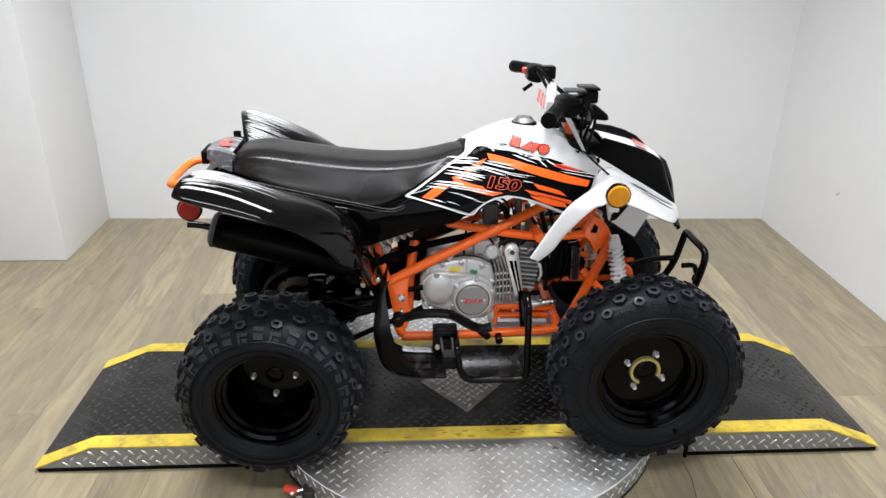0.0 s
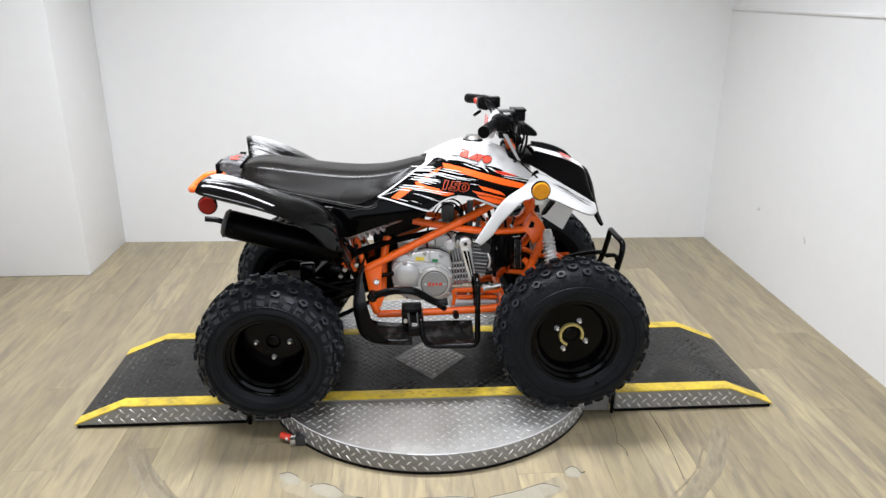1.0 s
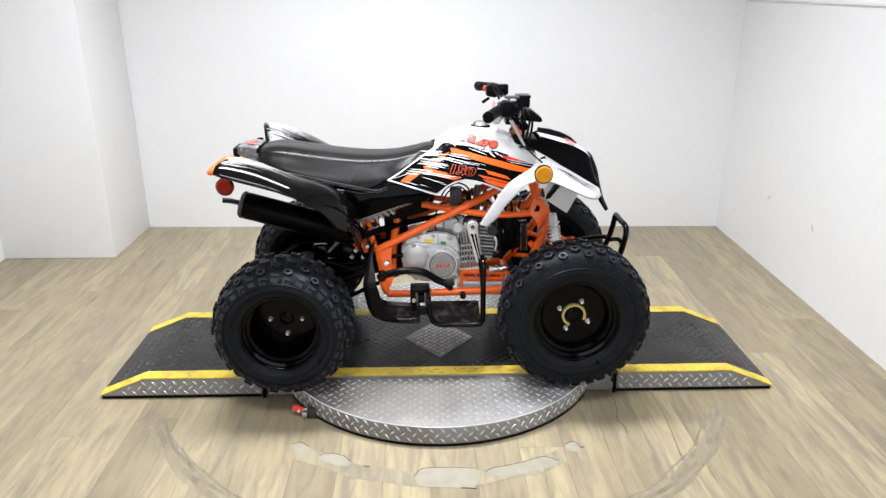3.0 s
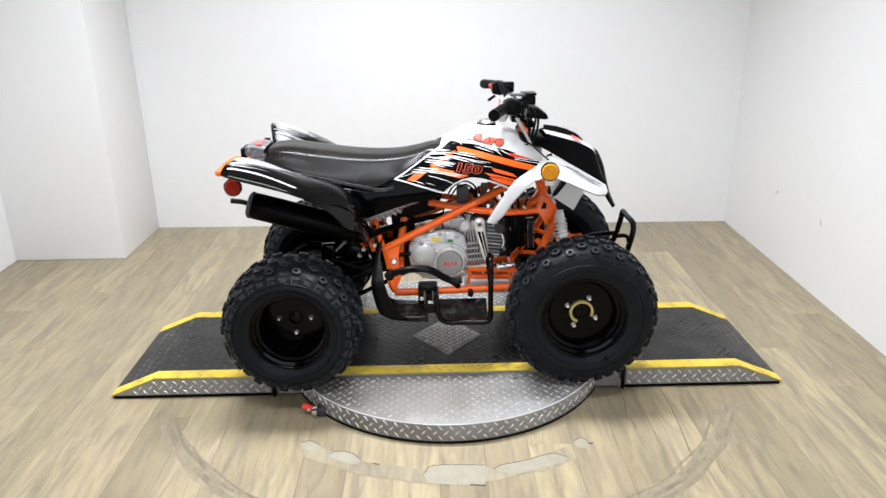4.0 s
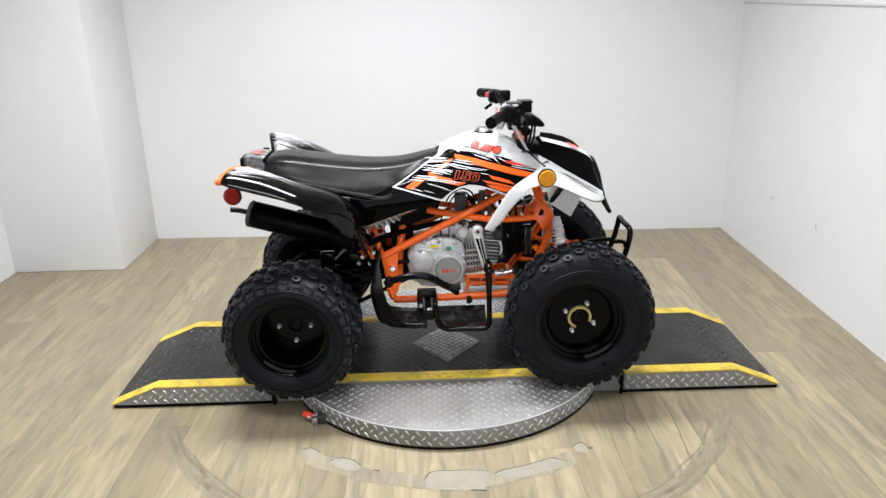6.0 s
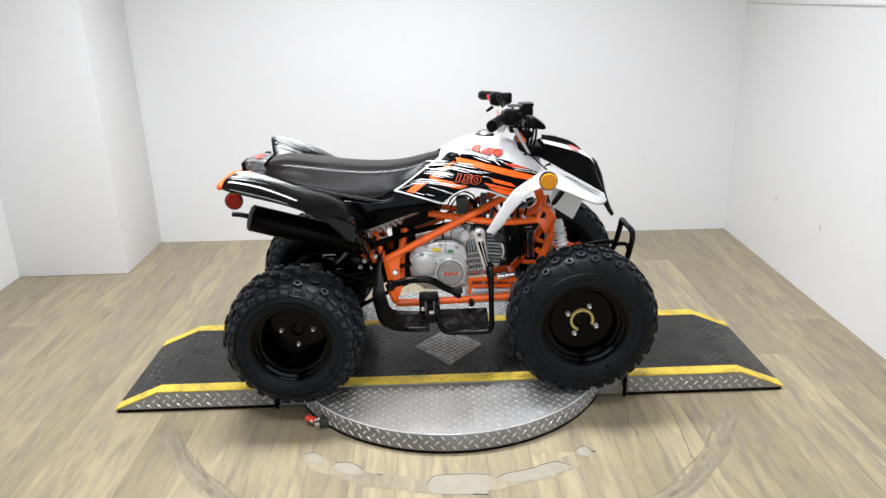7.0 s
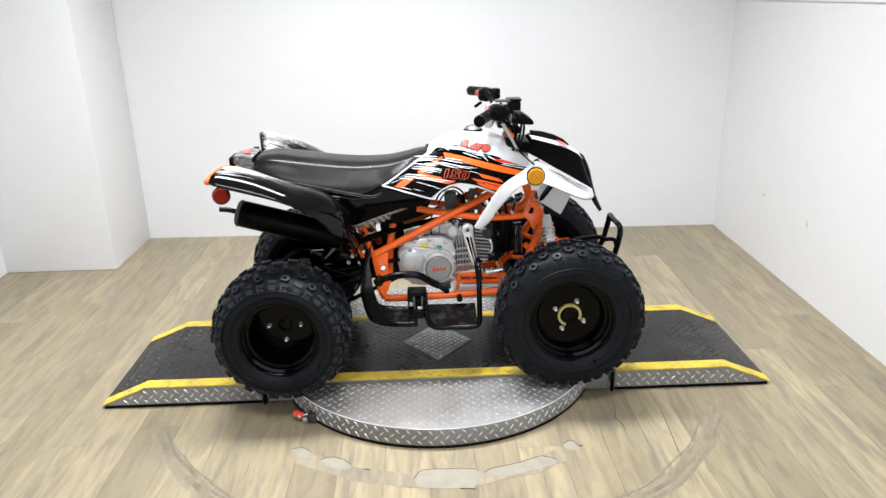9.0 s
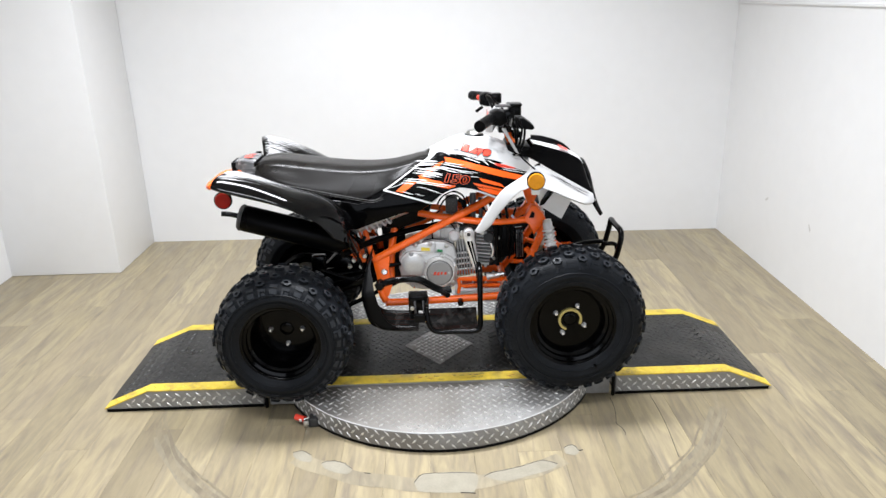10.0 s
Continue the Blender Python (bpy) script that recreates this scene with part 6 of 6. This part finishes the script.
# ---- raised lugs of the diamond plate ----
def lug_mesh(l, w, h, mat):
    key = (round(l, 4), round(w, 4), round(h, 4), mat.name)
    if key not in LUG_MESHES:
        me = bpy.data.meshes.new("lug")
        base = [(l, 0, 0), (0, w, 0), (-l, 0, 0), (0, -w, 0), (l * 0.6, 0, h), (0, w * 0.45, h), (-l * 0.6, 0, h), (0, -w * 0.45, h)]
        me.from_pydata(base, [], [(0, 1, 5, 4), (1, 2, 6, 5), (2, 3, 7, 6), (3, 0, 4, 7), (4, 5, 6, 7)])
        me.materials.append(mat)
        LUG_MESHES[key] = me
    return LUG_MESHES[key]


LUG_MESHES = {}


def lug_field(parent, mat, spots, label, single=300):
    """Raised lozenges of a tread plate: the nearest ones are pieces of their own, the rest is joined.
    spots: (origin, along, across, up, length, width, height)."""
    spots = sorted(spots, key=lambda q: q[0][1])
    for o, a, c, n, l, w, h in spots[:single]:
        a, n = Vector(a).normalized(), Vector(n).normalized()
        c = n.cross(a).normalized()
        n = a.cross(c)
        ob = new("lug", lug_mesh(l, w, h, mat))
        ob.matrix_basis = Matrix(((a.x, c.x, n.x, o[0]), (a.y, c.y, n.y, o[1]), (a.z, c.z, n.z, o[2]), (0, 0, 0, 1)))
        ob.parent = parent
        ob.matrix_parent_inverse = parent.matrix_basis.inverted()
    if len(spots) <= single:
        return
    verts, faces = [], []
    for o, a, c, n, l, w, h in spots[single:]:
        k = len(verts)
        o, a, c, n = Vector(o), Vector(a), Vector(c), Vector(n)
        for p in (a * l, c * w, -a * l, -c * w):
            verts.append(tuple(o + p))
        for p in (a * l * 0.6, c * w * 0.45, -a * l * 0.6, -c * w * 0.45):
            verts.append(tuple(o + p + n * h))
        faces += [(k, k + 1, k + 5, k + 4), (k + 1, k + 2, k + 6, k + 5), (k + 2, k + 3, k + 7, k + 6), (k + 3, k, k + 4, k + 7), (k + 4, k + 5, k + 6, k + 7)]
    me = bpy.data.meshes.new("tread_relief")
    me.from_pydata(verts, [], faces)
    me.materials.append(mat)
    ob = new("tread_relief", me)
    ob.parent = parent
    ob.matrix_parent_inverse = parent.matrix_basis.inverted()
    tagged(ob, label, kind="stuff")


def flat_spots(x0, x1, y0, y1, height, pitch, inside, size, tilt=45):
    out = []
    nx, ny = int((x1 - x0) / pitch), int((y1 - y0) / pitch)
    for i in range(nx + 1):
        for j in range(ny + 1):
            x, y = x0 + i * pitch, y0 + j * pitch
            for dx, dy, ang in ((0, 0, tilt), (pitch / 2, pitch / 2, -tilt)):
                px, py = x + dx, y + dy
                if inside(px, py):
                    t = radians(ang)
                    z, slope = height(px)
                    a = Vector((math.cos(t), math.sin(t), math.cos(t) * slope)).normalized()
                    c = Vector((-math.sin(t), math.cos(t), -math.sin(t) * slope)).normalized()
                    flat = 0.6 if ((px + 0.13) / 0.2) ** 2 + ((py + 0.14) / 0.12) ** 2 < 1 else 1.0
                    out.append(((px, py, z), a, c, (0, 0, 1), size[0] * (0.7 + 0.3 * flat), size[1] * flat, size[2] * flat))
    return out


def on_disc(x, y):
    r = math.hypot(x, y - MID)
    return r < R - 0.018 and (y < Y0 - 0.008 or y > Y1 + 0.008)


lug_field(turntable, LUGS, flat_spots(-0.6, 0.6, -0.33, 0.9, lambda x: (TOP_Z, 0), 0.0365, on_disc, (0.0135, 0.0040, 0.0019)), "raised lugs of the plate")
spots = []
for k in range(208):
    a = 2 * math.pi * k / 208
    n = Vector((math.cos(a), math.sin(a), 0))
    t = Vector((-math.sin(a), math.cos(a), 0))
    for z, ang in ((0.040, 45),) if k % 2 else ((0.0215, -45), (0.0585, -45)):
        q = radians(ang)
        spots.append((Vector((0, MID, z)) + n * R, t * math.cos(q) + Vector((0, 0, math.sin(q))), -t * math.sin(q) + Vector((0, 0, math.cos(q))), n, 0.0125, 0.0038, 0.0018))
lug_field(turntable, LUGS, spots, "raised lugs of the rim")


def ramp_height(x):
    d = abs(x)
    if d < 1.06:
        return DECK_Z + 0.003, 0
    f = (d - 1.06) / 0.162
    return DECK_Z + 0.003 - f * 0.066, (-0.407 if x > 0 else 0.407)


for ob, x0, x1 in ((ramp_left, -1.205, -0.66), (ramp_right, 0.66, 1.205)):
    lug_field(ob, DECKLUG if x0 < 0 else DECK, flat_spots(x0, x1, Y0 + 0.064, Y1 - 0.07, ramp_height, 0.0365, lambda x, y: x0 < x < x1, (0.0135, 0.0040, 0.0019 if x0 < 0 else 0.0008)), "raised lugs under black paint")
    lug_field(ob, YELLOW, flat_spots(x0, x1, Y0 + 0.012, Y0 + 0.04, lambda x: (ramp_height(x)[0] + 0.001, ramp_height(x)[1]), 0.0365, lambda x, y: x0 < x < x1 and y < Y0 + 0.045, (0.0135, 0.0040, 0.0019)), "raised lugs under yellow paint")
    spots = []
    s = -1 if x0 < 0 else 1
    for k in range(32):
        d = 0.66 + 0.0365 * k / 2
        for z in ((0.040,) if k % 2 else (0.0215, 0.0585)):
            if z < ramp_height(d)[0] - 0.016:
                q = radians(45 if k % 2 else -45)
                spots.append(((s * d, Y0 + 0.004, z), (math.cos(q), 0, math.sin(q)), (-math.sin(q), 0, math.cos(q)), (0, -1, 0), 0.0130, 0.0038, 0.0018))
    lug_field(ob, LUGS, spots, "raised lugs of the side plate")
lug_field(bridge, DECKLUG, flat_spots(-0.61, 0.61, Y0 + 0.064, Y1 - 0.07, lambda x: (DECK_Z + 0.005, 0), 0.0365, lambda x, y: abs(x - 0.002) / 0.14 + abs(y - 0.2825) / 0.168 > 1.05 and abs(x) < 0.612, (0.0135, 0.0040, 0.0022)), "raised lugs under black paint")
lug_field(bridge, LUGS, flat_spots(-0.14, 0.14, 0.12, 0.45, lambda x: (DECK_Z + 0.0088, 0), 0.030, lambda x, y: abs(x - 0.002) / 0.135 + abs(y - 0.2825) / 0.162 < 0.88, (0.0130, 0.0046, 0.0022)), "raised lugs of the centre plate")

# countersunk screws in the turntable's plate
for x, y in ((-0.238, -0.038), (0.0, -0.04), (0.238, -0.038)):
    b = revolve([(0.0022, 0), (0.0022, 0.004), (0.0008, 0.0045), (0.0008, 0.006), (0.0024, 0.0065), (0.0024, 0.008), (0, 0.0095)], 16)
    part("screw", b, ZINC, turntable, "countersunk screw", at=pose(x, y, TOP_Z, 90, 0, 0))

# ---- scuffs and patches on the floor ----
def ring_scuff(r0, r1, a0, a1, name, mat, z=0.0012):
    """A thin worn ring that the turning ramp has rubbed into the floor."""
    b = bmesh.new()
    n = max(8, int((a1 - a0) / 2))
    pts = []
    for k in range(n + 1):
        t = radians(a0 + (a1 - a0) * k / n)
        wob = 0.004 * math.sin(k * 0.9)
        pts.append([b.verts.new(((r + wob) * math.cos(t), MID + (r + wob) * math.sin(t), z)) for r in (r0, r1)])
    for p, q in zip(pts, pts[1:]):
        b.faces.new((p[0], p[1], q[1], q[0]))
    return tagged(part(name, b, mat, floor, "dark curved scuff rubbed into the planks"), "")


for r0, r1, a0, a1 in ((1.028, 1.088, 205, 248), (1.030, 1.090, 293, 338)):
    ring_scuff(r0, r1, a0, a1, "scuff_ring", HAZE, 0.0004)
for r0, r1, a0, a1 in ((1.035, 1.047, 196, 262), (1.055, 1.075, 200, 250), (1.02, 1.028, 215, 285), (1.045, 1.06, 278, 344), (1.07, 1.083, 290, 340), (1.015, 1.022, 262, 330)):
    ring_scuff(r0, r1, a0, a1, "scuff_ring", SCUFF)


def worn_patch(points, crack):
    """A pale patch where the plank's print is worn through; a ragged dark crack runs along part of its edge."""
    b = bmesh.new()
    ring = curve_points([(x, y, 0.0010) for x, y in points] + [(*points[0], 0.0010)], 4)[:-1]
    b.faces.new([b.verts.new(q) for q in ring])
    part("worn_patch", b, WORN, floor, "pale worn patch")
    rn = random.Random(len(points) * 7 + crack)
    b = bmesh.new()
    run = curve_points([(x, y, 0.0010) for x, y in points[:crack]], 6)
    tube([q + Vector((rn.uniform(-0.002, 0.002), rn.uniform(-0.002, 0.002), 0)) for q in run], 0.0010, 5, 1, b)
    part("crack", b, CRACK, floor, "dark ragged crack")


worn_patch([(-0.39, -0.357), (-0.373, -0.346), (-0.342, -0.348), (-0.314, -0.361), (-0.29, -0.389), (-0.30, -0.415), (-0.336, -0.407), (-0.374, -0.385)], 5)
worn_patch([(-0.09, -0.47), (-0.077, -0.443), (-0.045, -0.428), (0.096, -0.433), (0.091, -0.52), (0.055, -0.526), (-0.063, -0.517), (-0.084, -0.498)], 4)
worn_patch([(0.125, -0.454), (0.157, -0.433), (0.221, -0.417), (0.297, -0.386), (0.332, -0.387), (0.36, -0.404), (0.334, -0.431), (0.268, -0.456), (0.187, -0.479)], 6)
worn_patch([(0.396, -0.321), (0.417, -0.306), (0.433, -0.31), (0.442, -0.336), (0.428, -0.36), (0.397, -0.352)], 4)
worn_patch([(-0.49, -0.29), (-0.46, -0.285), (-0.43, -0.31), (-0.425, -0.345), (-0.455, -0.34), (-0.485, -0.315)], 3)
for run in (((-0.248, -0.412), (-0.238, -0.416), (-0.228, -0.416)), ((0.048, -0.526), (0.07, -0.527), (0.093, -0.531)), ((0.442, -0.336), (0.447, -0.337), (0.455, -0.333))):
    b = bmesh.new()
    tube([(x, y, 0.0009) for x, y in run], 0.0016, 5, 3, b)
    part("crack", b, CRACK, floor, "dark ragged crack")
for r0, r1, a0, a1 in ((0.735, 0.80, 232, 300),):
    ring_scuff(r0, r1, a0, a1, "scuff_ring", HAZE, 0.0006)
for x0, y0, x1, y1 in ((0.62, -0.02, 0.60, -0.19), (0.60, -0.19, 0.615, -0.26), (0.77, -0.01, 0.75, -0.39)):
    b = bmesh.new()
    tube([(x0, y0, 0.0006), ((x0 + x1) / 2 + 0.008, (y0 + y1) / 2, 0.0006), (x1, y1, 0.0006)], 0.0009, 4, 4, b)
    part("crack", b, CRACK, floor, "dark ragged crack")

# small grey smudges on the side wall
for x, y, z, turn in ((1.7385, 1.272, 0.362, -35), (1.7315, 0.815, 0.347, 60)):
    b = bmesh.new()
    ring = [(0.020 * math.cos(k * 0.7) * (1 + 0.3 * math.sin(k * 2.3)), 0.007 * math.sin(k * 0.7)) for k in range(9)]
    c, s = math.cos(radians(turn)), math.sin(radians(turn))
    b.faces.new([b.verts.new((x, y + u * c - v * s, z + u * s + v * c)) for u, v in ring])
    tagged(part("smudge", b, SMUDGE, bpy.data.objects["wall_right"]), "faint grey smudge")

# ---- floor planks ----
PW, PL = 0.143, 1.22
rnd = random.Random(7)


def plank_mesh(length):
    bm = bmesh.new()
    bmesh.ops.create_cube(bm, size=1, matrix=Matrix.Translation((0, 0, -0.002)) @ Matrix.Diagonal((PW - 0.0004, length - 0.0004, 0.004, 1)))
    top = [e for e in bm.edges if all(v.co.z > -0.001 for v in e.verts)]
    bmesh.ops.bevel(bm, geom=top, offset=0.0004, segments=1, affect="EDGES")
    me = bpy.data.meshes.new("plank")
    bm.to_mesh(me)
    bm.free()
    me.materials.append(PLANK)
    return me


lengths = {}
x = -2.33 + PW / 2
while x < 1.757:
    y = -4.5 - round(rnd.random() * 12) / 12 * PL
    while y < 1.95:
        a, b = max(y, -4.5), min(y + PL, 1.99)
        n = round(b - a, 3)
        if n > 0.05:
            if n not in lengths:
                lengths[n] = plank_mesh(n)
            ob = new("plank", lengths[n])
            ob.location = (x, (a + b) / 2, 0)
            ob.parent = floor
        y += PL
    x += PW
